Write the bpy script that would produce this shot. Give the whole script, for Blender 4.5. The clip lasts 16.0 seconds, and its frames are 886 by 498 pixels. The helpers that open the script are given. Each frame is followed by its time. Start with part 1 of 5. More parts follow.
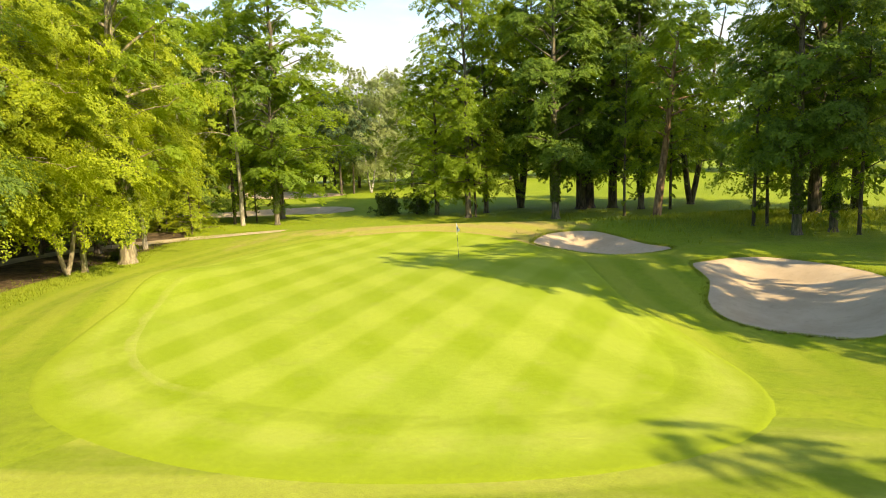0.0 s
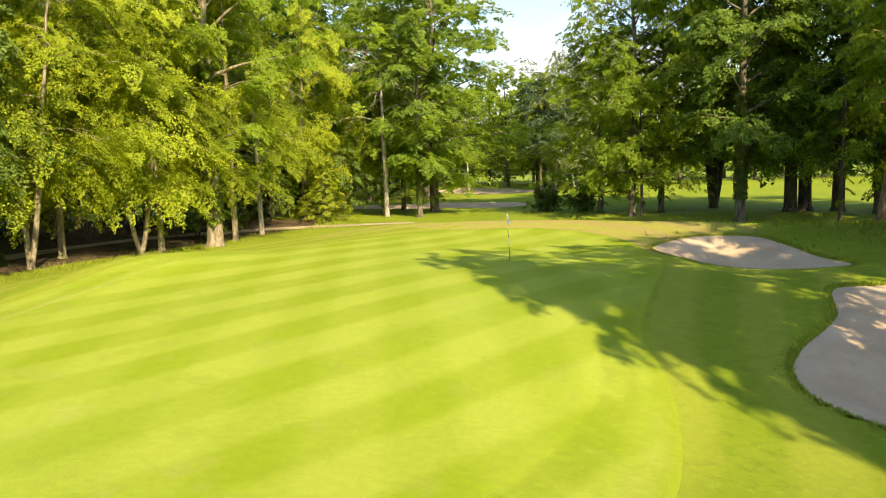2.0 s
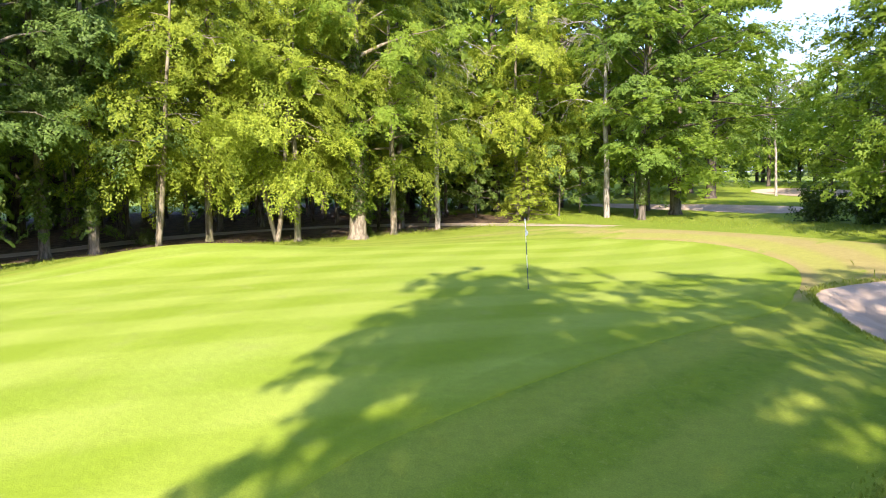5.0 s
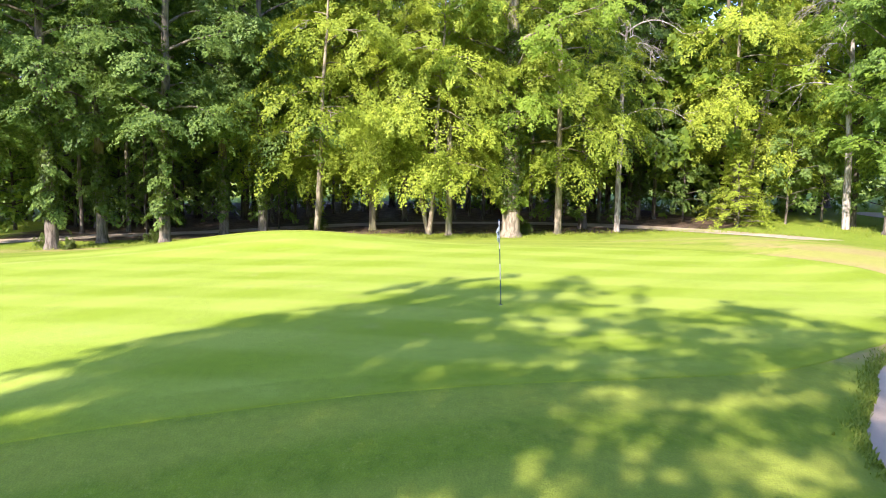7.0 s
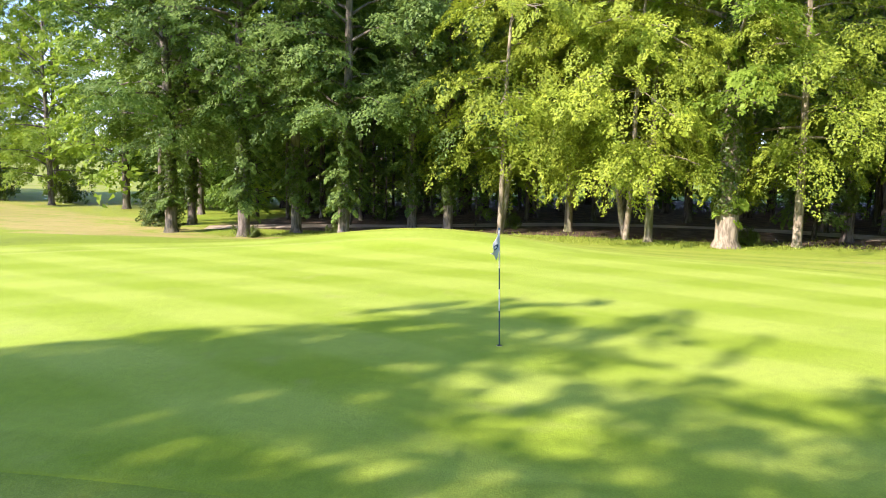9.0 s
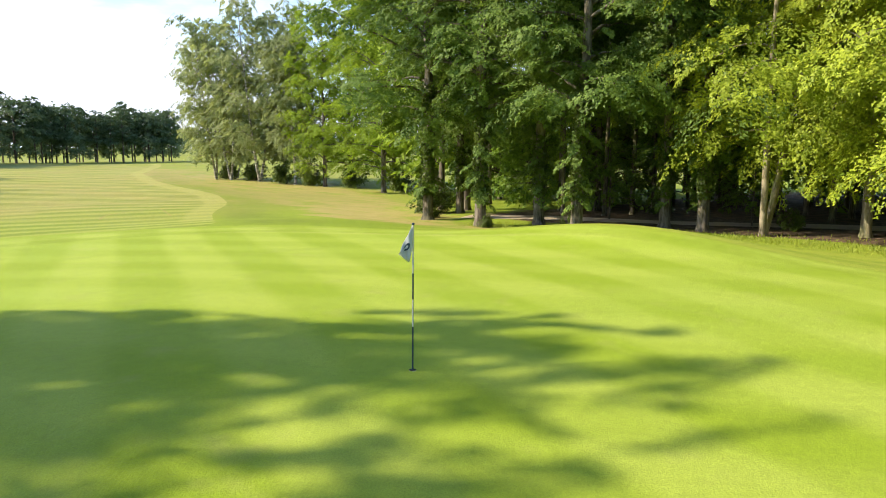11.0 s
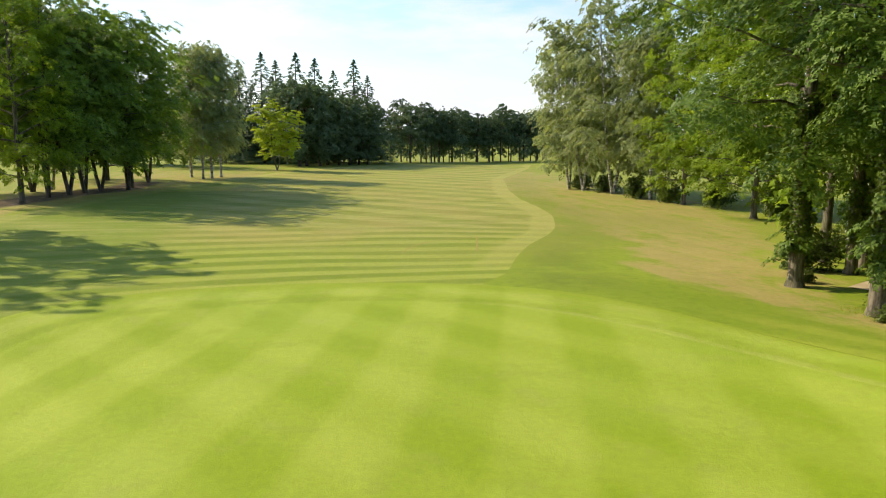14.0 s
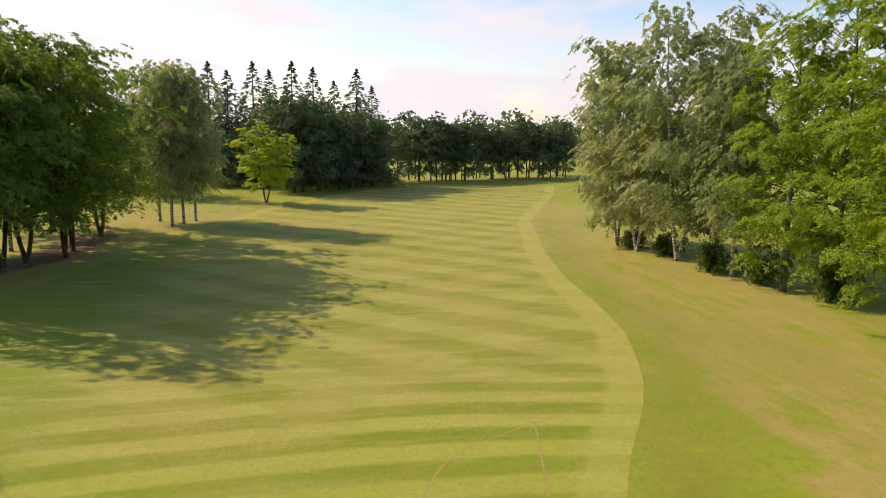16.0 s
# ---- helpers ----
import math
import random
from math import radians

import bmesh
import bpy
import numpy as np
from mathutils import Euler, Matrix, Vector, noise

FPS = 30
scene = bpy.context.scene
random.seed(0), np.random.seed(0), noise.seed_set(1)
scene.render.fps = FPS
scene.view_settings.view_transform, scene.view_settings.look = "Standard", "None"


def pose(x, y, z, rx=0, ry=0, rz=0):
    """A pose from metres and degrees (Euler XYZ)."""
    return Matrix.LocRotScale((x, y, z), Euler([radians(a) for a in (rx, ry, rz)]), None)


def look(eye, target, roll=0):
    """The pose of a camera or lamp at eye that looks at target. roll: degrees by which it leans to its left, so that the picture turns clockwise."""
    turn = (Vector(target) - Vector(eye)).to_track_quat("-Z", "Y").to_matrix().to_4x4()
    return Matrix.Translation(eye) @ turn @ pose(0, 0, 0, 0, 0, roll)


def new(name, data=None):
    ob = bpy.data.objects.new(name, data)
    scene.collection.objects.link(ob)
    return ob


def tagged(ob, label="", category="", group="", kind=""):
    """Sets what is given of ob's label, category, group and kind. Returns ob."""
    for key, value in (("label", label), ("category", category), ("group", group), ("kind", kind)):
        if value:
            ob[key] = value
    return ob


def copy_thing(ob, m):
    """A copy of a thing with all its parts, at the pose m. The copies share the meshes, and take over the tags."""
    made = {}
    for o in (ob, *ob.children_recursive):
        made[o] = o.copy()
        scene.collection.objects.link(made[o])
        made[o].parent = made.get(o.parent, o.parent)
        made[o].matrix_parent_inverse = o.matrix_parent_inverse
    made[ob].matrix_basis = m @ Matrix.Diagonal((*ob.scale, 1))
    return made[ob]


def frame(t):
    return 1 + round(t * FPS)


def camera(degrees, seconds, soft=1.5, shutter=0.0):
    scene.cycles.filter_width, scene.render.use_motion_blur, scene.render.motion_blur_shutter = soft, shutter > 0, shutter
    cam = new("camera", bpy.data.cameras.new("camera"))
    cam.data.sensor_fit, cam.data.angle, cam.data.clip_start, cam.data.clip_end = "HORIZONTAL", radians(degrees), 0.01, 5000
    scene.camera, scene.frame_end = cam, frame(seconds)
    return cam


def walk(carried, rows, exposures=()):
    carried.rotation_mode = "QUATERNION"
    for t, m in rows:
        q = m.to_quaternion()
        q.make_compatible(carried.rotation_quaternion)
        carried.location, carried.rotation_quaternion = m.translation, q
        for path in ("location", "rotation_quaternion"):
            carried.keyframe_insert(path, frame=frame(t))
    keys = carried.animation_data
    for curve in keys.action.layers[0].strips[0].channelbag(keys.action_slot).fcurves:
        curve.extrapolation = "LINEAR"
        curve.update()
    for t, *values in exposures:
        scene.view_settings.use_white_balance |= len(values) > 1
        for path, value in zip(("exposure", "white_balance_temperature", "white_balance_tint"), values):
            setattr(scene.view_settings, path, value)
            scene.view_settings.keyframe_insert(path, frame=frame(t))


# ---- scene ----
# ---------------------------------------------------------------- camera
cam = camera(64.0, 16.0, 1.0)
EXPOSURES = [(0.0, 1.08, 7750, 8), (2.0, 1.02, 7300, 12), (3.5, 1.08, 6500, 17), (6.0, 1.48, 5300, 30), (7.4, 1.54, 5320, 30), (8.5, 1.50, 5350, 31), (11.0, 1.0, 5950, 16), (13.0, 0.66, 6250, 10), (14.5, 0.48, 6600, 11), (16.0, 0.37, 7050, 20)]
PATH = [
    (0, (2.394, -1.828, 5.781), (2.255, 0.151, 5.527), -2.2),
    (0.5, (5.301, 1.72, 5.308), (4.998, 3.682, 5.062), -2.2),
    (1, (7.711, 4.654, 4.93), (7.202, 6.574, 4.694), -2.0),
    (1.5, (9.92, 7.391, 4.35), (9.194, 9.241, 4.128), -1.8),
    (2, (11.645, 9.576, 3.923), (10.758, 11.355, 3.708), -1.6),
    (2.5, (13.227, 11.748, 3.676), (12.201, 13.452, 3.459), -1.4),
    (3, (14.326, 14.142, 3.556), (13.167, 15.757, 3.338), -1.3),
    (3.5, (15.096, 16.623, 3.449), (13.806, 18.137, 3.235), -1.3),
    (6, (17.565, 30.329, 3.42), (15.706, 31.034, 3.208), 0.3),
    (6.5, (17.849, 32.813, 3.385), (15.92, 33.297, 3.171), 0.6),
    (7, (17.743, 34.631, 3.348), (15.775, 34.912, 3.125), 0.8),
    (7.5, (16.996, 36.135, 3.382), (15.012, 36.222, 3.149), 0.9),
    (8, (15.835, 37.651, 3.412), (13.853, 37.547, 3.173), 0.9),
    (8.5, (14.399, 39.415, 3.364), (12.441, 39.083, 3.122), 1.0),
    (11, (6.933, 46.221, 3.167), (5.586, 44.77, 2.887), 0.3),
    (11.5, (5.652, 46.301, 3.127), (4.489, 44.699, 2.842), 0.2),
    (12, (4.431, 46.122, 3.1), (3.47, 44.392, 2.811), 0.3),
    (12.5, (3.249, 45.561, 3.109), (2.505, 43.728, 2.816), 0.3),
    (13, (2.09, 44.567, 3.188), (1.489, 42.683, 2.892), 0.3),
    (13.3, (1.407, 43.781, 3.552), (0.873, 41.877, 3.252), 0.2),
    (13.5, (0.932, 43.02, 4.107), (0.436, 41.106, 3.805), 0.2),
    (14, (-0.137, 39.996, 5.0), (-0.575, 38.068, 4.697), 0.2),
    (14.5, (-1.181, 36.586, 6.299), (-1.601, 34.654, 5.992), 0.1),
    (15, (-1.933, 32.857, 7.872), (-2.352, 30.927, 7.558), 0.2),
    (15.5, (-2.559, 27.851, 9.114), (-2.978, 25.921, 8.797), 0.3),
    (16, (-2.754, 22.292, 10.382), (-3.175, 20.364, 10.059), 0.4),
]
walk(cam, [(t, look(eye, target, roll)) for t, eye, target, roll in PATH], EXPOSURES)

# ---------------------------------------------------------------- world, sun
SUN_ELEVATION = radians(35)
SUN_FROM = Vector((0.80, -0.60, math.tan(SUN_ELEVATION)))

world = bpy.data.worlds.new("sky")
scene.world = world
world.use_nodes = True
wn, wl = world.node_tree.nodes, world.node_tree.links
wn.clear()
sky = wn.new("ShaderNodeTexSky")
sky.sky_type = "NISHITA"
sky.sun_disc = False
sky.sun_elevation = SUN_ELEVATION
sky.sun_rotation = math.atan2(0.80, -0.60)
sky.dust_density = 0.8
sky.ozone_density = 1.6
coord = wn.new("ShaderNodeTexCoord")
stretch = wn.new("ShaderNodeMapping")
stretch.inputs["Scale"].default_value = (1.6, 1.6, 6.0)
cloud = wn.new("ShaderNodeTexNoise")
cloud.inputs["Scale"].default_value = 3.4
cloud.inputs["Detail"].default_value = 7
cloud.inputs["Roughness"].default_value = 0.55
ramp = wn.new("ShaderNodeValToRGB")
ramp.color_ramp.elements[0].position = 0.44
ramp.color_ramp.elements[1].position = 0.66
height_in_sky = wn.new("ShaderNodeSeparateXYZ")
haze = wn.new("ShaderNodeMapRange")
haze.inputs["From Min"].default_value, haze.inputs["From Max"].default_value = 0.0, 0.55
haze.inputs["To Min"].default_value, haze.inputs["To Max"].default_value = 0.20, -0.42
puffs = wn.new("ShaderNodeMath")
puffs.operation = "ADD"
mixc = wn.new("ShaderNodeMixRGB")
sunward = wn.new("ShaderNodeVectorMath")
sunward.operation = "DOT_PRODUCT"
sunward.inputs[1].default_value = (0.80, -0.60, 0.0)
glow = wn.new("ShaderNodeMapRange")
glow.inputs["From Min"].default_value, glow.inputs["From Max"].default_value = -0.9, 0.9
cloud_tone = wn.new("ShaderNodeMixRGB")
cloud_tone.inputs["Color1"].default_value, cloud_tone.inputs["Color2"].default_value = (3.3, 3.5, 3.85, 1), (5.0, 5.15, 5.4, 1)
back = wn.new("ShaderNodeBackground")
back.inputs["Strength"].default_value = 0.15
wout = wn.new("ShaderNodeOutputWorld")
wl.new(coord.outputs["Generated"], stretch.inputs["Vector"])
wl.new(stretch.outputs["Vector"], cloud.inputs["Vector"])
wl.new(coord.outputs["Generated"], height_in_sky.inputs["Vector"])
wl.new(height_in_sky.outputs["Z"], haze.inputs["Value"])
wl.new(cloud.outputs["Fac"], puffs.inputs[0])
wl.new(haze.outputs["Result"], puffs.inputs[1])
wl.new(puffs.outputs["Value"], ramp.inputs["Fac"])
wl.new(ramp.outputs["Color"], mixc.inputs["Fac"])
wl.new(sky.outputs["Color"], mixc.inputs["Color1"])
wl.new(coord.outputs["Generated"], sunward.inputs[0])
wl.new(sunward.outputs["Value"], glow.inputs["Value"])
wl.new(glow.outputs["Result"], cloud_tone.inputs["Fac"])
wl.new(cloud_tone.outputs["Color"], mixc.inputs["Color2"])
wl.new(mixc.outputs["Color"], back.inputs["Color"])
wl.new(back.outputs["Background"], wout.inputs["Surface"])

lamp = bpy.data.lights.new("sun", "SUN")
lamp.energy, lamp.angle, lamp.color = 4.5, radians(0.53), (1.0, 0.83, 0.56)
sun = new("sun", lamp)
sun.matrix_world = look((0, 0, 60), Vector((0, 0, 60)) - SUN_FROM)


# ---------------------------------------------------------------- materials
def shader(name):
    m = bpy.data.materials.new(name)
    m.use_nodes = True
    n, l = m.node_tree.nodes, m.node_tree.links
    return m, n, l, n["Principled BSDF"]


def texture(n, l, scale, detail=4, vector=None, rough=0.55):
    t = n.new("ShaderNodeTexNoise")
    t.inputs["Scale"].default_value, t.inputs["Detail"].default_value = scale, detail
    t.inputs["Roughness"].default_value = rough
    if vector is None:
        vector = n.new("ShaderNodeNewGeometry").outputs["Position"]
    l.new(vector, t.inputs["Vector"])
    return t.outputs["Fac"]


def curve(n, l, value, low, high):
    r = n.new("ShaderNodeMapRange")
    r.interpolation_type = "SMOOTHSTEP"
    r.inputs["From Min"].default_value, r.inputs["From Max"].default_value = low, high
    l.new(value, r.inputs["Value"])
    return r.outputs["Result"]


def blend(n, l, fac, a, b):
    m = n.new("ShaderNodeMixRGB")
    for socket, v in (("Fac", fac), ("Color1", a), ("Color2", b)):
        if isinstance(v, (tuple, float, int)):
            m.inputs[socket].default_value = (*v, 1) if isinstance(v, tuple) else v
        else:
            l.new(v, m.inputs[socket])
    return m.outputs["Color"]


def maths(n, l, op, a, b=None, c=None):
    m = n.new("ShaderNodeMath")
    m.operation = op
    for k, v in enumerate((a, b, c)):
        if v is None:
            continue
        if isinstance(v, (float, int)):
            m.inputs[k].default_value = v
        else:
            l.new(v, m.inputs[k])
    return m.outputs[0]


def relief(n, l, bsdf, height, strength=0.4, distance=0.02):
    b = n.new("ShaderNodeBump")
    b.inputs["Strength"].default_value, b.inputs["Distance"].default_value = strength, distance
    l.new(height, b.inputs["Height"])
    l.new(b.outputs["Normal"], bsdf.inputs["Normal"])


def attribute(n, name):
    a = n.new("ShaderNodeAttribute")
    a.attribute_name = name
    return a.outputs["Fac"]


def stripes(n, l, angle, width, soft=0.35, shift=0.0, wobble=0.25):
    """0..1 bands of the given width on the ground; the bands run along angle (degrees from x)."""
    pos = n.new("ShaderNodeNewGeometry").outputs["Position"]
    sep = n.new("ShaderNodeSeparateXYZ")
    l.new(pos, sep.inputs[0])
    a = radians(angle)
    u = maths(n, l, "ADD", maths(n, l, "MULTIPLY", sep.outputs["X"], -math.sin(a)), maths(n, l, "MULTIPLY", sep.outputs["Y"], math.cos(a)))
    wob = maths(n, l, "MULTIPLY", maths(n, l, "SUBTRACT", texture(n, l, 0.12, 2), 0.5), wobble * 4)
    u = maths(n, l, "ADD", maths(n, l, "ADD", u, shift), wob)
    s = maths(n, l, "SINE", maths(n, l, "MULTIPLY", u, math.pi / width))
    return curve(n, l, s, -soft, soft)


def rings(n, l, centre, width, soft=0.35, shift=0.0):
    pos = n.new("ShaderNodeNewGeometry").outputs["Position"]
    d = n.new("ShaderNodeVectorMath")
    d.operation = "DISTANCE"
    l.new(pos, d.inputs[0])
    d.inputs[1].default_value = centre
    wob = maths(n, l, "MULTIPLY", texture(n, l, 0.15, 2), 0.8)
    u = maths(n, l, "ADD", maths(n, l, "ADD", d.outputs["Value"], shift), wob)
    return curve(n, l, maths(n, l, "SINE", maths(n, l, "MULTIPLY", u, math.pi / width)), -soft, soft)


def turf_finish(n, l, p, colour, grain=0.3, bump=0.5):
    """Fine grass grain on a turf colour."""
    fine = texture(n, l, 38.0, 3, rough=0.7)
    mid = texture(n, l, 5.0, 4)
    g = maths(n, l, "MULTIPLY_ADD", maths(n, l, "SUBTRACT", fine, 0.5), grain * 2.4, 1.0)
    g = maths(n, l, "MULTIPLY", g, maths(n, l, "MULTIPLY_ADD", maths(n, l, "SUBTRACT", mid, 0.5), grain, 1.0))
    mul = n.new("ShaderNodeVectorMath")
    mul.operation = "SCALE"
    l.new(colour, mul.inputs[0])
    l.new(g, mul.inputs["Scale"])
    l.new(mul.outputs["Vector"], p.inputs["Base Color"])
    p.inputs["Roughness"].default_value = 0.75
    p.inputs["Specular IOR Level"].default_value = 0.07
    p.inputs["Sheen Weight"].default_value = 0.028
    p.inputs["Sheen Tint"].default_value = (1.0, 0.95, 0.65, 1)
    relief(n, l, p, maths(n, l, "ADD", fine, maths(n, l, "MULTIPLY", mid, 2.0)), bump, 0.03)


def putting_colour(n, l):
    """Crossed mowing stripes of the green and its apron, with paler and deeper patches."""
    a = stripes(n, l, 71.2, 1.6, 0.5, 0.1, 0.15)
    b = stripes(n, l, 121.5, 1.5, 0.8, -0.13, 0.12)
    both = maths(n, l, "ADD", maths(n, l, "MULTIPLY", a, 0.60), maths(n, l, "MULTIPLY", b, 0.40))
    c = blend(n, l, both, (0.222, 0.310, 0.015), (0.308, 0.386, 0.046))
    c = blend(n, l, maths(n, l, "MULTIPLY", curve(n, l, texture(n, l, 0.10, 4), 0.45, 0.72), 0.6), c, (0.272, 0.366, 0.045))
    c = blend(n, l, maths(n, l, "MULTIPLY", curve(n, l, texture(n, l, 0.9, 5), 0.56, 0.75), 0.35), c, (0.35, 0.36, 0.10))
    return blend(n, l, maths(n, l, "MULTIPLY", curve(n, l, texture(n, l, 0.45, 6, rough=0.7), 0.50, 0.70), 0.45), c, (0.205, 0.292, 0.016))


def green_turf():
    m, n, l, p = shader("putting_turf")
    turf_finish(n, l, p, putting_colour(n, l), 0.24, 0.35)
    return m


def fairway_turf():
    m, n, l, p = shader("fairway_turf")
    pos = n.new("ShaderNodeNewGeometry").outputs["Position"]
    sep = n.new("ShaderNodeSeparateXYZ")
    l.new(pos, sep.inputs[0])
    far = curve(n, l, sep.outputs["Y"], -3.0, -13.0)
    near_band = rings(n, l, (-4.0, 62.0, 0.0), 1.29, 0.5, 1.28)
    far_band = blend(n, l, 0.70, stripes(n, l, 34.0, 2.8, 0.6), stripes(n, l, -42.0, 2.6, 0.5, 0.7))
    far_band = blend(n, l, 0.15, far_band, (0.5, 0.5, 0.5))
    band = blend(n, l, far, near_band, far_band)
    band = blend(n, l, maths(n, l, "MULTIPLY", curve(n, l, texture(n, l, 0.3, 4), 0.35, 0.7), 0.35), band, (0.5, 0.5, 0.5))
    c = blend(n, l, band, (0.170, 0.210, 0.018), (0.330, 0.332, 0.082))
    fresh = curve(n, l, maths(n, l, "ADD", sep.outputs["Y"], maths(n, l, "MULTIPLY", texture(n, l, 0.2, 4), 8.0)), -6.0, 9.0)
    c = blend(n, l, maths(n, l, "MULTIPLY", fresh, 0.8), c, blend(n, l, band, (0.150, 0.218, 0.011), (0.284, 0.338, 0.040)))
    rim = maths(n, l, "ADD", attribute(n, "border"), maths(n, l, "MULTIPLY", maths(n, l, "SUBTRACT", texture(n, l, 0.6, 4), 0.5), 1.2))
    c = blend(n, l, maths(n, l, "MULTIPLY", curve(n, l, rim, 2.3, 1.7), maths(n, l, "MULTIPLY", curve(n, l, sep.outputs["Y"], 12.0, 6.0), 0.5)), c, (0.345, 0.335, 0.080))
    dry = maths(n, l, "MULTIPLY", curve(n, l, texture(n, l, 0.09, 5, rough=0.6), 0.44, 0.68), curve(n, l, sep.outputs["Y"], 12.0, 0.0))
    c = blend(n, l, maths(n, l, "MULTIPLY", dry, 0.55), c, (0.34, 0.272, 0.085))
    lush = curve(n, l, texture(n, l, 0.22, 4), 0.58, 0.74)
    c = blend(n, l, maths(n, l, "MULTIPLY", lush, 0.5), c, (0.17, 0.24, 0.022))
    c = blend(n, l, maths(n, l, "MULTIPLY", curve(n, l, texture(n, l, 1.1, 6, rough=0.7), 0.47, 0.66), 0.28), c, (0.345, 0.305, 0.100))
    c = blend(n, l, maths(n, l, "MULTIPLY", curve(n, l, texture(n, l, 0.55, 6, rough=0.75), 0.50, 0.68), 0.35), c, (0.172, 0.205, 0.020))
    # Greener turf on the grove side, deepened further to paint in its shade.
    c = blend(n, l, maths(n, l, "MULTIPLY", curve(n, l, maths(n, l, "ADD", sep.outputs["X"], maths(n, l, "MULTIPLY", texture(n, l, 0.15, 4), 9.0)), 8.0, 15.0), 0.78), c, (0.160, 0.232, 0.022))
    drag = n.new("ShaderNodeMapping")
    drag.inputs["Rotation"].default_value = (0, 0, radians(4))
    drag.inputs["Scale"].default_value = (0.16, 0.95, 1.0)
    l.new(pos, drag.inputs["Vector"])
    c = blend(n, l, maths(n, l, "MULTIPLY", curve(n, l, texture(n, l, 1.0, 6, drag.outputs["Vector"], 0.7), 0.46, 0.70), 0.5), c, (0.385, 0.350, 0.130))
    c = blend(n, l, maths(n, l, "MULTIPLY", fresh, 0.55), c, blend(n, l, band, (0.170, 0.238, 0.015), (0.278, 0.330, 0.046)))
    c = blend(n, l, maths(n, l, "MULTIPLY", curve(n, l, rim, 2.2, 1.6), maths(n, l, "MULTIPLY", curve(n, l, sep.outputs["Y"], 11.0, 5.0), 0.35)), c, (0.350, 0.350, 0.090))
    turf_finish(n, l, p, c, 0.42, 0.5)
    return m


def rough_turf():
    m, n, l, p = shader("rough_grass")
    big, mid = texture(n, l, 0.07, 5), texture(n, l, 0.7, 5)
    c = blend(n, l, curve(n, l, big, 0.35, 0.65), (0.180, 0.258, 0.013), (0.236, 0.310, 0.022))
    c = blend(n, l, maths(n, l, "MULTIPLY", curve(n, l, mid, 0.48, 0.72), 0.42), c, (0.262, 0.288, 0.036))
    c = blend(n, l, maths(n, l, "MULTIPLY", curve(n, l, texture(n, l, 2.1, 6, rough=0.7), 0.48, 0.66), 0.55), c, (0.126, 0.196, 0.010))
    c = blend(n, l, maths(n, l, "MULTIPLY", curve(n, l, texture(n, l, 9.0, 4, rough=0.7), 0.56, 0.70), 0.40), c, (0.330, 0.370, 0.060))
    streak = n.new("ShaderNodeMapping")
    streak.inputs["Rotation"].default_value = (0, 0, radians(-12))
    streak.inputs["Scale"].default_value = (0.62, 0.16, 1.0)
    l.new(n.new("ShaderNodeNewGeometry").outputs["Position"], streak.inputs["Vector"])
    patchy = blend(n, l, 0.45, texture(n, l, 1.0, 6, streak.outputs["Vector"], 0.65), texture(n, l, 0.5, 6, rough=0.7))
    edge = maths(n, l, "MULTIPLY", attribute(n, "dry"), maths(n, l, "MULTIPLY_ADD", patchy, 4.4, -1.3))
    c = blend(n, l, maths(n, l, "MULTIPLY", curve(n, l, edge, 0.3, 0.85), 0.85), c, blend(n, l, mid, (0.30, 0.240, 0.080), (0.42, 0.340, 0.130)))
    c = blend(n, l, maths(n, l, "MULTIPLY", maths(n, l, "MULTIPLY", attribute(n, "lush"), curve(n, l, texture(n, l, 0.5, 5, rough=0.65), 0.25, 0.55)), 0.72), c, (0.140, 0.186, 0.018))
    north = n.new("ShaderNodeSeparateXYZ")
    l.new(n.new("ShaderNodeNewGeometry").outputs["Position"], north.inputs[0])
    parched = maths(n, l, "MULTIPLY", curve(n, l, maths(n, l, "ADD", north.outputs["Y"], maths(n, l, "MULTIPLY", texture(n, l, 0.2, 4), 8.0)), 14.0, 3.0), curve(n, l, texture(n, l, 0.8, 6, streak.outputs["Vector"], 0.7), 0.2, 0.62))
    c = blend(n, l, maths(n, l, "MULTIPLY", parched, 0.42), c, (0.240, 0.230, 0.052))
    ring_d = attribute(n, "from_green")
    bands = curve(n, l, maths(n, l, "SINE", maths(n, l, "MULTIPLY", ring_d, math.pi / 1.25)), -0.7, 0.7)
    place = n.new("ShaderNodeSeparateXYZ")
    l.new(n.new("ShaderNodeNewGeometry").outputs["Position"], place.inputs[0])
    fade = maths(n, l, "MULTIPLY", curve(n, l, ring_d, -9.5, -6.0), curve(n, l, place.outputs["Y"], 17.0, 25.0))
    c = blend(n, l, maths(n, l, "MULTIPLY", maths(n, l, "MULTIPLY", bands, fade), 0.55), c, (0.300, 0.345, 0.042))
    floor = maths(n, l, "ADD", attribute(n, "woods"), maths(n, l, "MULTIPLY", maths(n, l, "SUBTRACT", texture(n, l, 0.8, 6, rough=0.7), 0.5), 0.8))
    litter = blend(n, l, curve(n, l, texture(n, l, 1.6, 6, rough=0.7), 0.4, 0.62), (0.055, 0.040, 0.024), (0.15, 0.105, 0.065))
    c = blend(n, l, curve(n, l, floor, 0.4, 0.7), c, litter)
    turf_finish(n, l, p, c, 0.34, 0.55)
    return m


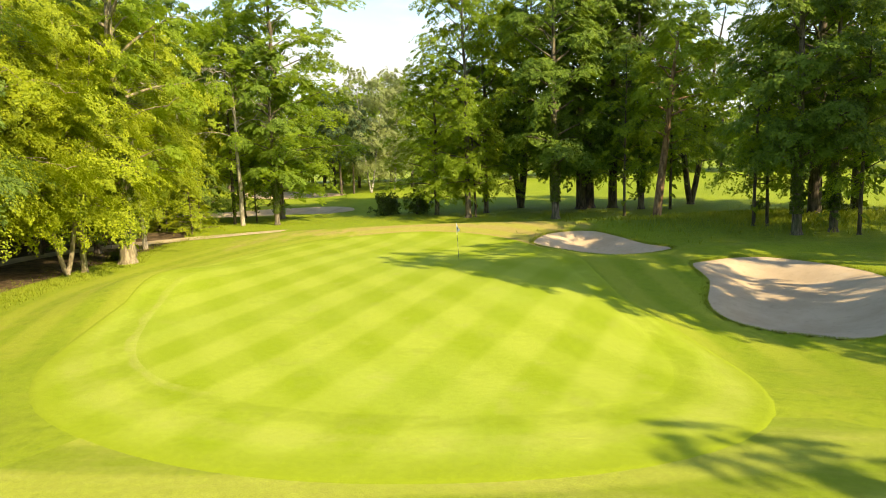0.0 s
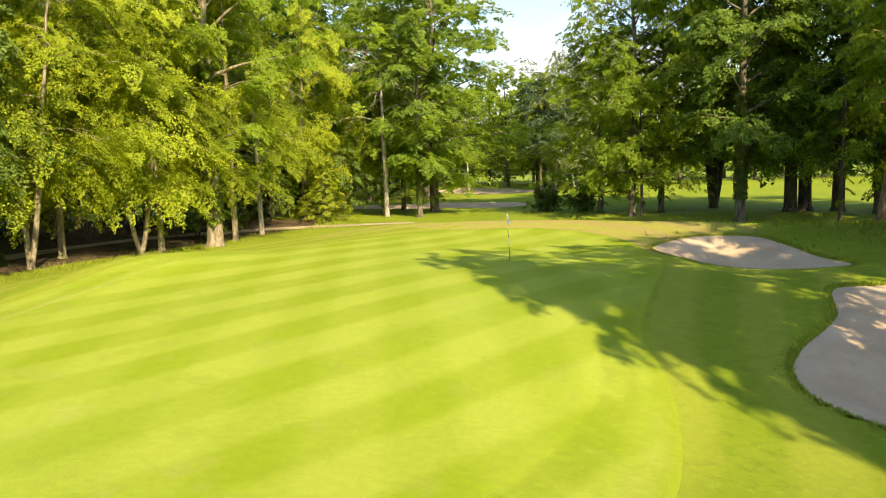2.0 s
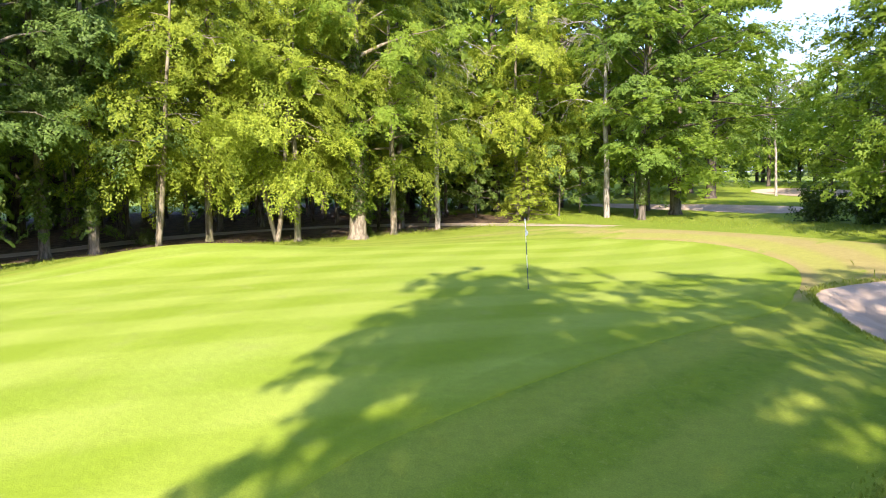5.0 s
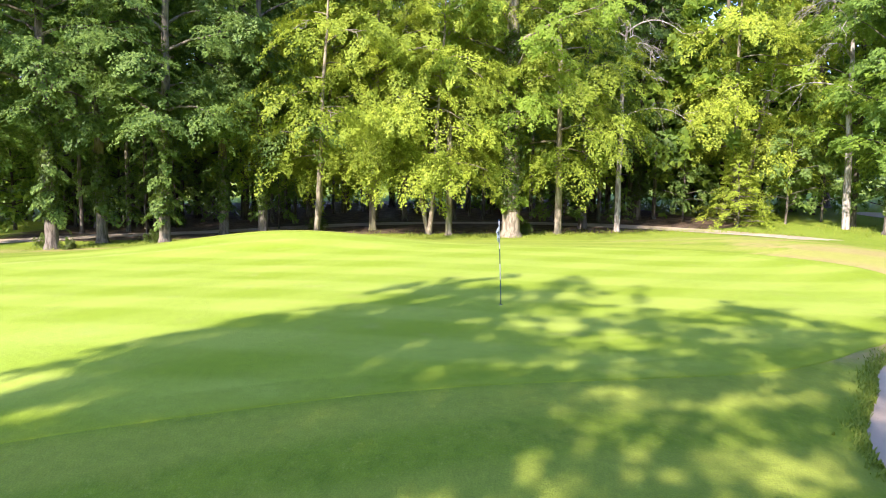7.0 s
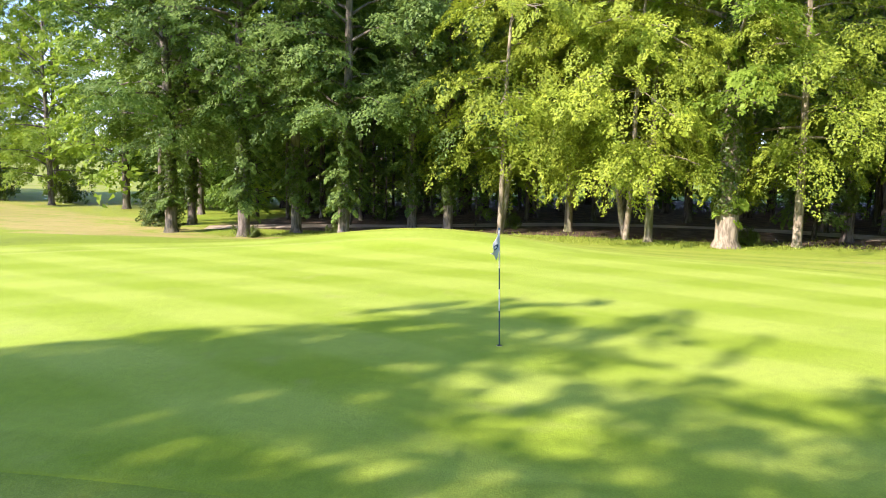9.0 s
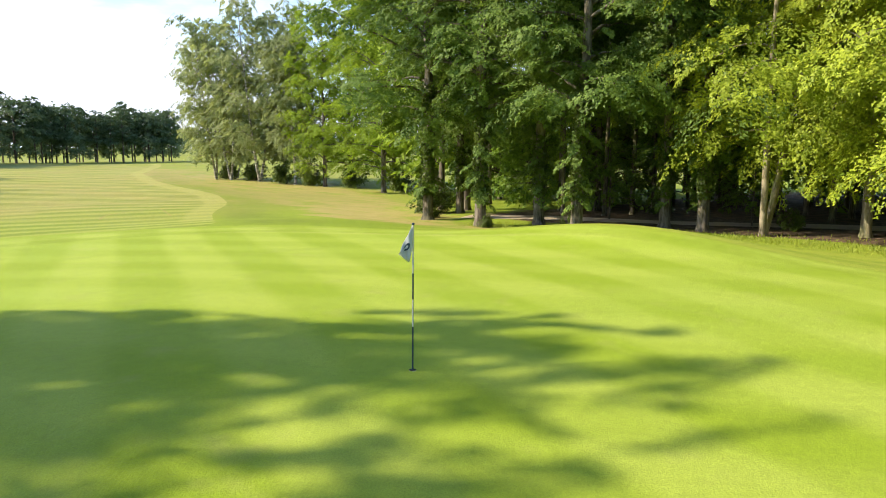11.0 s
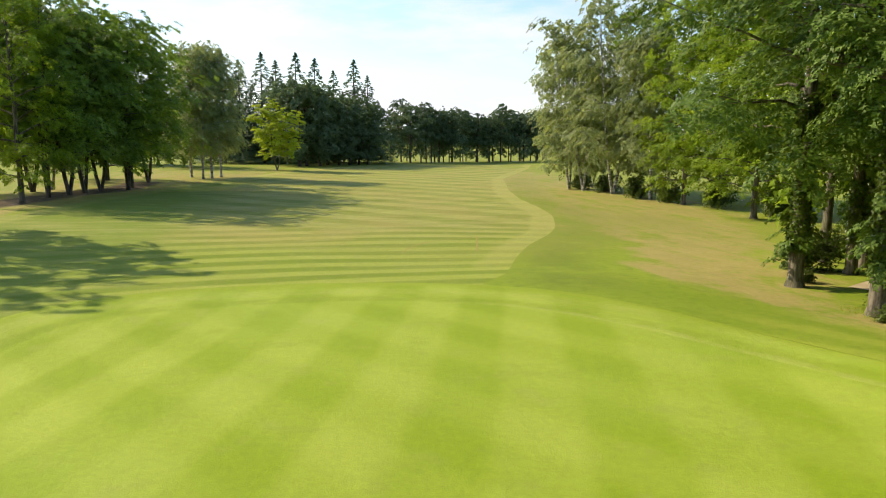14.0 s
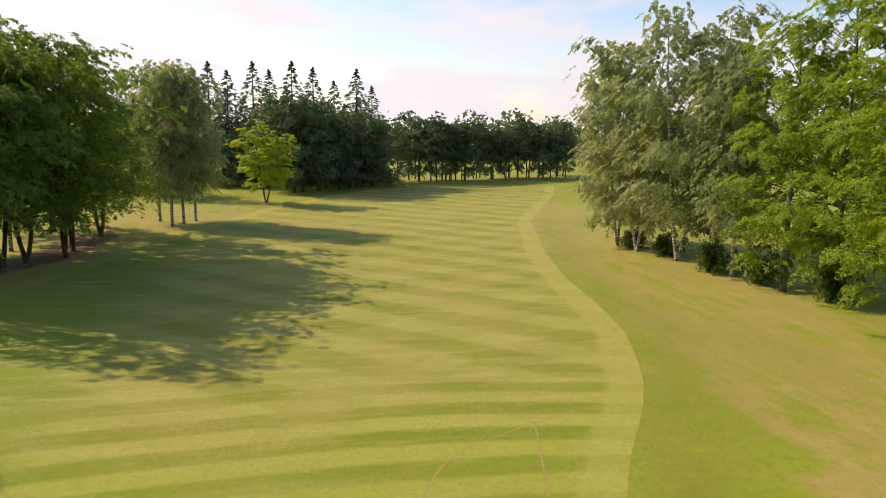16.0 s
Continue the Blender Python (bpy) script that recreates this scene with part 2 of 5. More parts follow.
def collar_turf():
    m, n, l, p = shader("collar_turf")
    c = putting_colour(n, l)
    out = maths(n, l, "ADD", attribute(n, "out"), maths(n, l, "MULTIPLY", maths(n, l, "SUBTRACT", texture(n, l, 0.3, 4), 0.5), 0.9))
    ragged = curve(n, l, texture(n, l, 1.3, 5, rough=0.65), 0.25, 0.6)
    lap = maths(n, l, "MULTIPLY", curve(n, l, out, 0.05, 0.25), curve(n, l, out, 1.15, 0.75))
    c = blend(n, l, maths(n, l, "MULTIPLY", maths(n, l, "MULTIPLY", lap, ragged), 0.46), c, (0.186, 0.260, 0.012))
    pale = maths(n, l, "MULTIPLY", curve(n, l, out, 1.2, 1.6), curve(n, l, out, 2.6, 2.1))
    c = blend(n, l, maths(n, l, "MULTIPLY", maths(n, l, "MULTIPLY", pale, ragged), 0.28), c, (0.345, 0.375, 0.085))
    rim = maths(n, l, "MULTIPLY", curve(n, l, out, 2.5, 2.9), ragged)
    c = blend(n, l, maths(n, l, "MULTIPLY", rim, 0.35), c, (0.205, 0.280, 0.014))
    west = n.new("ShaderNodeSeparateXYZ")
    l.new(n.new("ShaderNodeNewGeometry").outputs["Position"], west.inputs[0])
    line = maths(n, l, "MULTIPLY", maths(n, l, "MULTIPLY", curve(n, l, out, 0.42, 0.28), curve(n, l, west.outputs["X"], -5.0, -8.0)), curve(n, l, west.outputs["Y"], 36.0, 27.0))
    c = blend(n, l, maths(n, l, "MULTIPLY", maths(n, l, "MULTIPLY", line, ragged), 0.28), c, (0.400, 0.390, 0.140))
    brink = maths(n, l, "ADD", attribute(n, "edge"), maths(n, l, "MULTIPLY", maths(n, l, "SUBTRACT", texture(n, l, 0.7, 5), 0.5), 0.35))
    c = blend(n, l, curve(n, l, brink, 0.62, 1.0), c, (0.236, 0.314, 0.019))
    turf_finish(n, l, p, c, 0.26, 0.4)
    return m


def sand():
    m, n, l, p = shader("bunker_sand")
    c = blend(n, l, curve(n, l, texture(n, l, 0.5, 5), 0.35, 0.65), (0.475, 0.370, 0.250), (0.570, 0.460, 0.325))
    c = blend(n, l, maths(n, l, "MULTIPLY", curve(n, l, texture(n, l, 3.2, 6, rough=0.7), 0.52, 0.72), 0.4), c, (0.34, 0.265, 0.175))
    c = blend(n, l, maths(n, l, "MULTIPLY", curve(n, l, texture(n, l, 30, 3), 0.60, 0.75), 0.35), c, (0.25, 0.20, 0.14))
    l.new(c, p.inputs["Base Color"])
    p.inputs["Roughness"].default_value = 0.95
    p.inputs["Specular IOR Level"].default_value = 0.15
    relief(n, l, p, maths(n, l, "ADD", texture(n, l, 1.4, 5), maths(n, l, "MULTIPLY", texture(n, l, 14, 5, rough=0.7), 0.4)), 0.7, 0.06)
    return m


def gravel():
    m, n, l, p = shader("path_gravel")
    c = blend(n, l, curve(n, l, texture(n, l, 0.6, 5), 0.35, 0.65), (0.38, 0.31, 0.20), (0.50, 0.42, 0.28))
    c = blend(n, l, curve(n, l, texture(n, l, 1.1, 6, rough=0.7), 0.58, 0.72), c, (0.30, 0.26, 0.15))
    l.new(c, p.inputs["Base Color"])
    p.inputs["Roughness"].default_value = 0.95
    relief(n, l, p, texture(n, l, 25, 4), 0.6, 0.03)
    return m


def leaf(name, dark, light, through_light=0.45, gloss=0.55, hue=0.0):
    """Leaf material: each leaf has its own shade; light shines through."""
    m, n, l, p = shader(name)
    geo, info = n.new("ShaderNodeNewGeometry"), n.new("ShaderNodeObjectInfo")
    c = blend(n, l, maths(n, l, "MULTIPLY_ADD", geo.outputs["Random Per Island"], 0.85, 0.07), dark, light)
    patch = texture(n, l, 0.45, 3)
    c = blend(n, l, maths(n, l, "MULTIPLY", curve(n, l, patch, 0.4, 0.65), 0.5), c, light)
    c = blend(n, l, maths(n, l, "MULTIPLY", info.outputs["Random"], 0.35), c, dark)
    l.new(c, p.inputs["Base Color"])
    p.inputs["Roughness"].default_value = gloss
    p.inputs["Specular IOR Level"].default_value = 0.25
    tr = n.new("ShaderNodeBsdfTranslucent")
    warm = blend(n, l, 0.35, c, (light[0] * 1.3, light[1] * 1.25, light[2] * 0.4))
    l.new(warm, tr.inputs["Color"])
    mix = n.new("ShaderNodeMixShader")
    mix.inputs["Fac"].default_value = through_light
    l.new(p.outputs["BSDF"], mix.inputs[1])
    l.new(tr.outputs["BSDF"], mix.inputs[2])
    l.new(mix.outputs["Shader"], n["Material Output"].inputs["Surface"])
    return m


def bark(name, dark, light, scale=6.0, moss=0.3, bands=False):
    m, n, l, p = shader(name)
    tc = n.new("ShaderNodeTexCoord")
    mp = n.new("ShaderNodeMapping")
    mp.inputs["Scale"].default_value = (1, 1, 5.0) if bands else (1, 1, 0.22)
    l.new(tc.outputs["Object"], mp.inputs["Vector"])
    rough = texture(n, l, scale, 6, mp.outputs["Vector"], 0.65)
    c = blend(n, l, curve(n, l, rough, 0.40, 0.62), dark, light)
    mossy = curve(n, l, texture(n, l, 0.9, 4), 0.48, 0.68)
    c = blend(n, l, maths(n, l, "MULTIPLY", mossy, moss), c, (0.14, 0.17, 0.035))
    l.new(c, p.inputs["Base Color"])
    p.inputs["Roughness"].default_value = 0.9
    relief(n, l, p, rough, 0.8, 0.05)
    return m


TURF_COLLAR = collar_turf()
TURF_GREEN, TURF_FAIRWAY, TURF_ROUGH, SAND, GRAVEL = green_turf(), fairway_turf(), rough_turf(), sand(), gravel()
LEAF_MAPLE = leaf("maple_leaf", (0.098, 0.160, 0.010), (0.450, 0.530, 0.034), 0.36)
LEAF_ASH = leaf("ash_leaf", (0.044, 0.092, 0.022), (0.235, 0.345, 0.056), 0.38)
# Leaf colour lowered because the sycamore is seen on its shaded side.
LEAF_SYCAMORE = leaf("sycamore_leaf", (0.040, 0.092, 0.013), (0.205, 0.310, 0.040), 0.36)
# Brighter copy of that leaf, for light glowing through the backlit grove.
LEAF_GROVE = leaf("grove_leaf", (0.050, 0.112, 0.018), (0.285, 0.425, 0.066), 0.50)
LEAF_LIME = leaf("lime_leaf", (0.082, 0.156, 0.013), (0.385, 0.515, 0.045), 0.53)
# Distance haze on the far trees is mixed into this bluish leaf colour.
LEAF_HAZED = leaf("hazed_leaf", (0.068, 0.112, 0.056), (0.180, 0.256, 0.125), 0.40)
LEAF_DARK = leaf("beech_leaf", (0.036, 0.080, 0.012), (0.262, 0.400, 0.050), 0.40)
LEAF_FAR = leaf("far_leaf", (0.050, 0.085, 0.030), (0.150, 0.205, 0.075), 0.3)
LEAF_BIRCH = leaf("birch_leaf", (0.165, 0.215, 0.085), (0.410, 0.470, 0.215), 0.50)
LEAF_GOLD = leaf("golden_leaf", (0.290, 0.370, 0.022), (0.540, 0.640, 0.050), 0.45)
LEAF_IVY = leaf("ivy_leaf", (0.036, 0.070, 0.011), (0.150, 0.205, 0.030), 0.3, 0.35)
LEAF_SHRUB = leaf("shrub_leaf", (0.035, 0.062, 0.014), (0.130, 0.185, 0.040), 0.3)
NEEDLE_SPRUCE = leaf("spruce_needle", (0.060, 0.110, 0.058), (0.150, 0.225, 0.118), 0.35, 0.6)
NEEDLE_PINE = leaf("pine_needle", (0.050, 0.095, 0.048), (0.125, 0.190, 0.088), 0.34, 0.6)
GRASS_BLADE = leaf("grass_blade", (0.19, 0.26, 0.020), (0.35, 0.41, 0.06), 0.45)
BARK_GREY = bark("grey_bark", (0.062, 0.052, 0.037), (0.20, 0.172, 0.13))
BARK_PALE = bark("pale_bark", (0.15, 0.125, 0.08), (0.35, 0.30, 0.21), 7.0, 0.5)
BARK_DARK = bark("dark_bark", (0.040, 0.032, 0.024), (0.13, 0.105, 0.08), 6.0, 0.25)
BARK_RED = bark("reddish_bark", (0.13, 0.075, 0.04), (0.33, 0.21, 0.12), 5.0, 0.2)
BARK_BIRCH = bark("birch_bark", (0.10, 0.09, 0.08), (0.62, 0.59, 0.53), 1.6, 0.1, True)
WOOD_DEAD = bark("dead_wood", (0.22, 0.19, 0.15), (0.48, 0.44, 0.37), 8.0, 0.05)


def plain(name, colour, rough=0.5, spec=0.5):
    m, n, l, p = shader(name)
    c = blend(n, l, maths(n, l, "MULTIPLY", texture(n, l, 14, 4), 0.3), colour, tuple(0.8 * v for v in colour))
    l.new(c, p.inputs["Base Color"])
    p.inputs["Roughness"].default_value, p.inputs["Specular IOR Level"].default_value = rough, spec
    return m


# ---------------------------------------------------------------- shape of the land
def ss(v):
    v = np.clip(v, 0.0, 1.0)
    return v * v * (3 - 2 * v)


def bump(x, y, cx, cy, sx, sy, turn=0.0):
    a = radians(turn)
    u, v = (x - cx) * math.cos(a) + (y - cy) * math.sin(a), -(x - cx) * math.sin(a) + (y - cy) * math.cos(a)
    return np.exp(-0.5 * ((u / sx) ** 2 + (v / sy) ** 2))


def smooth_ring(corners, steps=5):
    """A closed round curve through the corners."""
    c, out = [np.array(p, float) for p in corners], []
    for k in range(len(c)):
        p0, p1, p2, p3 = c[k - 1], c[k], c[(k + 1) % len(c)], c[(k + 2) % len(c)]
        for s in range(steps):
            t = s / steps
            out.append(0.5 * (2 * p1 + (p2 - p0) * t + (2 * p0 - 5 * p1 + 4 * p2 - p3) * t * t + (3 * p1 - p0 - 3 * p2 + p3) * t ** 3))
    return np.array(out)


def inside(ring, x, y):
    """Distance to the ring, positive inside it."""
    x, y = np.atleast_1d(np.asarray(x, float)), np.atleast_1d(np.asarray(y, float))
    best, odd = np.full(x.shape, 1e9), np.zeros(x.shape, bool)
    for (ax, ay), (bx, by) in zip(ring, np.roll(ring, -1, 0)):
        ex, ey = bx - ax, by - ay
        t = np.clip(((x - ax) * ex + (y - ay) * ey) / (ex * ex + ey * ey + 1e-9), 0, 1)
        best = np.minimum(best, np.hypot(x - ax - t * ex, y - ay - t * ey))
        cross = (ay > y) != (by > y)
        odd ^= cross & (x < (bx - ax) * (y - ay) / (by - ay + 1e-12) + ax)
    return np.where(odd, best, -best)


GREEN = smooth_ring([(0.8, 15.4), (4.5, 15.8), (6.9, 17.2), (7.9, 20.5), (7.8, 24.5), (6.9, 28.5), (6.4, 33), (6, 38), (5, 42.5), (3.8, 46), (1.5, 49), (-2.5, 50.6),
                     (-7, 50.2), (-10.4, 48.3), (-12.6, 44), (-13.2, 38), (-13, 32.5), (-12.1, 28), (-11.1, 24.2), (-9.7, 20.8), (-7.6, 18.2), (-5.0, 16.7), (-2.2, 15.7)])
BUNKER_BACK = smooth_ring([(5.2, 46.5), (6, 49.2), (7.4, 50.4), (9.7, 50.6), (11.2, 49.2), (12.6, 47), (14, 44.8), (12.8, 42.6), (10.8, 41.5), (8.8, 42.2), (7.1, 43.7), (5.8, 44.9)])
BUNKER_RIGHT = smooth_ring([(12.8, 35.7), (14, 36.7), (15.6, 37.3), (17.5, 36.7), (19.4, 34.2), (20.2, 30.8), (18.8, 26.8), (16.4, 24.4), (14.2, 25.2), (12.3, 26.6), (11.7, 28.2), (11.9, 29.9), (12.8, 32.8)])
BUNKER_FAR = smooth_ring([(-35, 75.5), (-28, 74.8), (-20, 74.2), (-14.2, 75.5), (-13.5, 80), (-17, 84), (-23, 83), (-29, 80.5), (-34, 78.5)])
BUNKER_FARTHER = smooth_ring([(-40, 112), (-34, 104), (-26, 101), (-20, 102), (-20, 107), (-26, 112), (-33, 117), (-39, 117)])
BUNKERS = ((BUNKER_BACK, 0.55), (BUNKER_RIGHT, 0.60), (BUNKER_FAR, 0.4), (BUNKER_FARTHER, 0.4))


def land(x, y):
    """Height of the land before the bunkers are cut."""
    x, y = np.asarray(x, float), np.asarray(y, float)
    h = -0.95 + 0.95 * ss((y - 6) / 31) + 0.007 * np.clip(y - 48, 0, 90) + 0.014 * np.clip(y - 66, 0, 70) + 0.008 * np.clip(-y - 10, 0, 90)
    h = h + 0.22 * np.exp(-((y - 12.5) / 6.0) ** 2) * (1 - ss((np.abs(x + 3) - 11) / 7))
    h = h - 0.48 * ss((-x - 11) / 11) * ss((y - 2) / 26) * (1 - ss((y - 50) / 14))
    h = h + 0.010 * np.clip(x, -50, 40) * (1 - ss((y + 5) / 25))
    h = h - 0.80 * bump(x, y, 13.5, 23.5, 5.5, 6) - 0.30 * ss((x - 6.5) / 5) * ss((y - 16) / 8) * (1 - ss((y - 46) / 6))
    h = h + 0.35 * bump(x, y, 26, 32, 7, 10) + 0.72 * bump(x, y, -15.2, 32.1, 1.9, 4.2, 5)
    h = h + 0.55 * bump(x, y, -4, 54.2, 8, 2.6, 2) + 0.35 * bump(x, y, 9, 53.5, 4.5, 1.8) + 0.40 * bump(x, y, 17.5, 40.0, 5, 1.8, -12)
    h = h - 0.58 * bump(x, y, 10.5, 43.6, 3.4, 2.6) + 0.22 * bump(x, y, 10.8, 36.8, 2.2, 2.0) - 0.30 * bump(x, y, 2, 61, 13, 2.8)
    h = h + 0.40 * bump(x, y, 23, 54, 8, 5)
    return h + 0.05 * np.sin(x * 0.31 + 1.0) * np.sin(y * 0.27) + 0.03 * np.sin(x * 0.11 - y * 0.17)


def cut(x, y, ring, depth):
    """How deep the sand lies below the land, and how deep the soil under it."""
    d = inside(ring, x, y)
    return 0.07 + depth * ss(d / 2.6), (0.24 + depth) * ss((d + 0.12) / 0.6) * 0.55 + (0.24 + depth) * 0.45 * ss(d / 2.4)


def ground_height(x, y):
    x, y = np.atleast_1d(np.asarray(x, float)), np.atleast_1d(np.asarray(y, float))
    h = land(x, y)
    for ring, depth in BUNKERS:
        lo, hi = ring.min(0) - 1, ring.max(0) + 1
        near = (x > lo[0]) & (x < hi[0]) & (y > lo[1]) & (y < hi[1])
        if near.any():
            h[near] -= cut(x[near], y[near], ring, depth)[1]
    return h


def at_ground(x, y):
    return float(ground_height(x, y)[0])


# ---------------------------------------------------------------- mesh helpers
def mesh_of(name, verts, faces, material, smooth=True):
    me = bpy.data.meshes.new(name)
    me.from_pydata([tuple(map(float, v)) for v in verts], [], faces)
    me.materials.append(material)
    if smooth:
        me.polygons.foreach_set("use_smooth", [True] * len(me.polygons))
    me.update()
    return me


def leaf_mesh(name, corners, material):
    """A mesh of loose leaves or blades; corners: (count, corners of each, 3)."""
    k, c = corners.shape[:2]
    me = bpy.data.meshes.new(name)
    me.vertices.add(c * k)
    me.vertices.foreach_set("co", np.ascontiguousarray(corners, np.float32).ravel())
    me.loops.add(c * k)
    me.loops.foreach_set("vertex_index", np.arange(c * k, dtype=np.int32))
    me.polygons.add(k)
    me.polygons.foreach_set("loop_start", np.arange(0, c * k, c, dtype=np.int32))
    me.materials.append(material)
    me.update(calc_edges=True)
    return me


def part(name, me, parent, label=""):
    ob = new(name, me)
    ob.parent = parent
    if label:
        ob["label"] = label
    return ob


def grid_sheet(name, xs, ys, height, material):
    gx, gy = np.meshgrid(xs, ys)
    gz = height(gx.ravel(), gy.ravel())
    w, h = len(xs), len(ys)
    idx = np.arange(w * h).reshape(h, w)
    faces = np.stack([idx[:-1, :-1], idx[:-1, 1:], idx[1:, 1:], idx[1:, :-1]], -1).reshape(-1, 4)
    me = bpy.data.meshes.new(name)
    me.vertices.add(w * h)
    me.vertices.foreach_set("co", np.stack([gx.ravel(), gy.ravel(), gz], -1).astype(np.float32).ravel())
    me.loops.add(faces.size)
    me.loops.foreach_set("vertex_index", faces.ravel().astype(np.int32))
    me.polygons.add(len(faces))
    me.polygons.foreach_set("loop_start", np.arange(0, faces.size, 4, dtype=np.int32))
    me.polygons.foreach_set("use_smooth", np.ones(len(faces), bool))
    me.materials.append(material)
    me.update(calc_edges=True)
    return me, gx.ravel(), gy.ravel()


def disc_sheet(name, ring, rows, height, material, grow=0.0, tuck=0.0):
    """A sheet that fills a ring, laid out in rings round its middle."""
    mid = ring.mean(0)
    n, verts, faces = len(ring), [], []
    for r in np.linspace(0.0, 1.0, rows + 1)[1:]:
        p = mid + (ring - mid) * r
        if r == 1.0 and grow:
            p = mid + (ring - mid) * (1 + grow / np.maximum(np.linalg.norm(ring - mid, axis=1, keepdims=True), 0.1))
        z = height(p[:, 0], p[:, 1])
        verts += [(a, b, c) for (a, b), c in zip(p, z)]
    if tuck:
        p = mid + (ring - mid) * (1 + 0.10 / np.maximum(np.linalg.norm(ring - mid, axis=1, keepdims=True), 0.1))
        verts += [(a, b, c - tuck) for (a, b), c in zip(p, height(p[:, 0], p[:, 1]))]
        rows += 1
    verts.append((mid[0], mid[1], float(np.atleast_1d(height(mid[0], mid[1]))[0])))
    for k in range(n):
        j = (k + 1) % n
        faces.append((len(verts) - 1, k, j))
        for r in range(rows - 1):
            faces.append((r * n + k, (r + 1) * n + k, (r + 1) * n + j, r * n + j))
    return mesh_of(name, verts, faces, material)


def ribbon(name, line, width, height, material, across=5, step=0.6):
    pts = []
    for (ax, ay), (bx, by) in zip(line[:-1], line[1:]):
        k = max(2, int(math.hypot(bx - ax, by - ay) / step))
        pts += [(ax + (bx - ax) * i / k, ay + (by - ay) * i / k) for i in range(k)]
    pts = np.array(pts + [line[-1]], float)
    for _ in range(40):
        pts[1:-1] = (pts[:-2] + 2 * pts[1:-1] + pts[2:]) / 4
    tan = np.gradient(pts, axis=0)
    tan /= np.linalg.norm(tan, axis=1, keepdims=True)
    side = np.stack([-tan[:, 1], tan[:, 0]], -1)
    rng = np.random.default_rng(5)
    verts, faces = [], []
    for k in range(len(pts)):
        w = width * (1 + 0.10 * math.sin(k * 0.23) + 0.05 * rng.uniform(-1, 1))
        for a in range(across):
            p = pts[k] + side[k] * (a / (across - 1) - 0.5) * w
            verts.append((p[0], p[1], float(height(p[0], p[1])[0])))
    for k in range(len(pts) - 1):
        for a in range(across - 1):
            faces.append((k * across + a, k * across + a + 1, (k + 1) * across + a + 1, (k + 1) * across + a))
    return mesh_of(name, verts, faces, material)


# ---------------------------------------------------------------- ground, green, fairway, bunkers, path
def spread(lo, hi, step, far, ratio=1.16):
    mid, out, d, p = list(np.arange(lo, hi + step / 2, step)), [], step, 0.0
    while p < far:
        d *= ratio
        p += d
        out.append(p)
    return np.array([lo - v for v in reversed(out)] + mid + [hi + v for v in out])


grow = np.cumsum(1.4 * 1.16 ** np.arange(1, 38))
xs = spread(-24, 22, 0.48, 2600, 1.2)
ys = np.concatenate([-118 - grow[::-1], np.arange(-118, 8, 1.3), np.arange(8, 56, 0.48), np.arange(56, 100, 1.2), 100 + grow])
me, gx, gy = grid_sheet("ground", xs, ys, ground_height, TURF_ROUGH)
STRIP = ((-20.5, 11.5), (-25.5, 4), (-26.4, -1.5), (-28.6, -8.4), (-31, -16), (-33, -25), (-33.4, -34), (-33.6, -51), (-40, -80))


def along(line, x, y, width):
    """1 on the line, fading to the sides."""
    best = np.full(x.shape, 1e9)
    for (ax, ay), (bx, by) in zip(line[:-1], line[1:]):
        t = np.clip(((x - ax) * (bx - ax) + (y - ay) * (by - ay)) / ((bx - ax) ** 2 + (by - ay) ** 2), 0, 1)
        best = np.minimum(best, np.hypot(x - ax - t * (bx - ax), y - ay - t * (by - ay)))
    return np.exp(-0.5 * (best / width) ** 2)


dry = 0.95 * along(STRIP, gx, gy, 3.2) + 0.45 * bump(gx, gy, -20.5, 13, 3.5, 4) + 1.5 * bump(gx, gy, -1.0, 52.3, 7, 1.8) + 1.5 * bump(gx, gy, 4.2, 45.8, 1.3, 2.4) + 0.9 * bump(gx, gy, 3.5, 51, 3, 2) + 0.5 * bump(gx, gy, 17, -45, 6, 20)
dry = dry + 0.35 * along(((-22, 4), (-24, -4), (-27, -13), (-29.5, -24), (-31, -36)), gx, gy, 1.8) + 0.46 * ss((4 - gy) / 14) + 0.4 * bump(gx, gy, -24.5, 4, 3.5, 4) + 0.75 * bump(gx, gy, -18.6, 21.5, 1.6, 4.5)
dry = dry + 0.7 * bump(gx, gy, -10, 55.5, 7, 2.2, -15) + 0.5 * bump(gx, gy, -16, 49, 2.5, 4, 30) + 0.45 * bump(gx, gy, 18, 40, 4, 1.2) + 0.35 * bump(gx, gy, 8, -66, 9, 14)
bare_soil = 0.85 * along(((25, -24), (22, -34), (17.5, -46), (17, -56)), gx, gy, 2.4)
dry = np.where(gy < 20, np.minimum(dry, 0.80), dry)
woods = bare_soil + ss((-gx - 22.5) / 3) * ss((gy - 11) / 7) * (1 - ss((gy - 58) / 7)) * (1 - ss((-gx - 62) / 8))
near_green = inside(GREEN, gx, gy)
FRINGE = tuple((x - 2.2, y) for y, x in ((14, -9.1), (7.2, -11.1), (-0.2, -14.8), (-7.5, -19.2), (-15, -21.9), (-30.4, -24.3), (-65, -33.5)))
lush = bump(gx, gy, 24, 55, 9, 5) + 1.1 * along(FRINGE, gx, gy, 1.5) * (0.5 + 0.5 * ss((gy + 4) / 12)) + 0.55 * bump(gx, gy, -28.5, -11, 2.6, 5)
for key, values in (("dry", dry), ("woods", woods), ("from_green", np.maximum(near_green, -40)), ("lush", np.clip(lush, 0, 1))):
    me.attributes.new(key, "FLOAT", "POINT").data.foreach_set("value", values.astype(np.float32))
tagged(new("ground", me), "mown rough grass with dry patches and woodland floor", "ground", kind="structure")

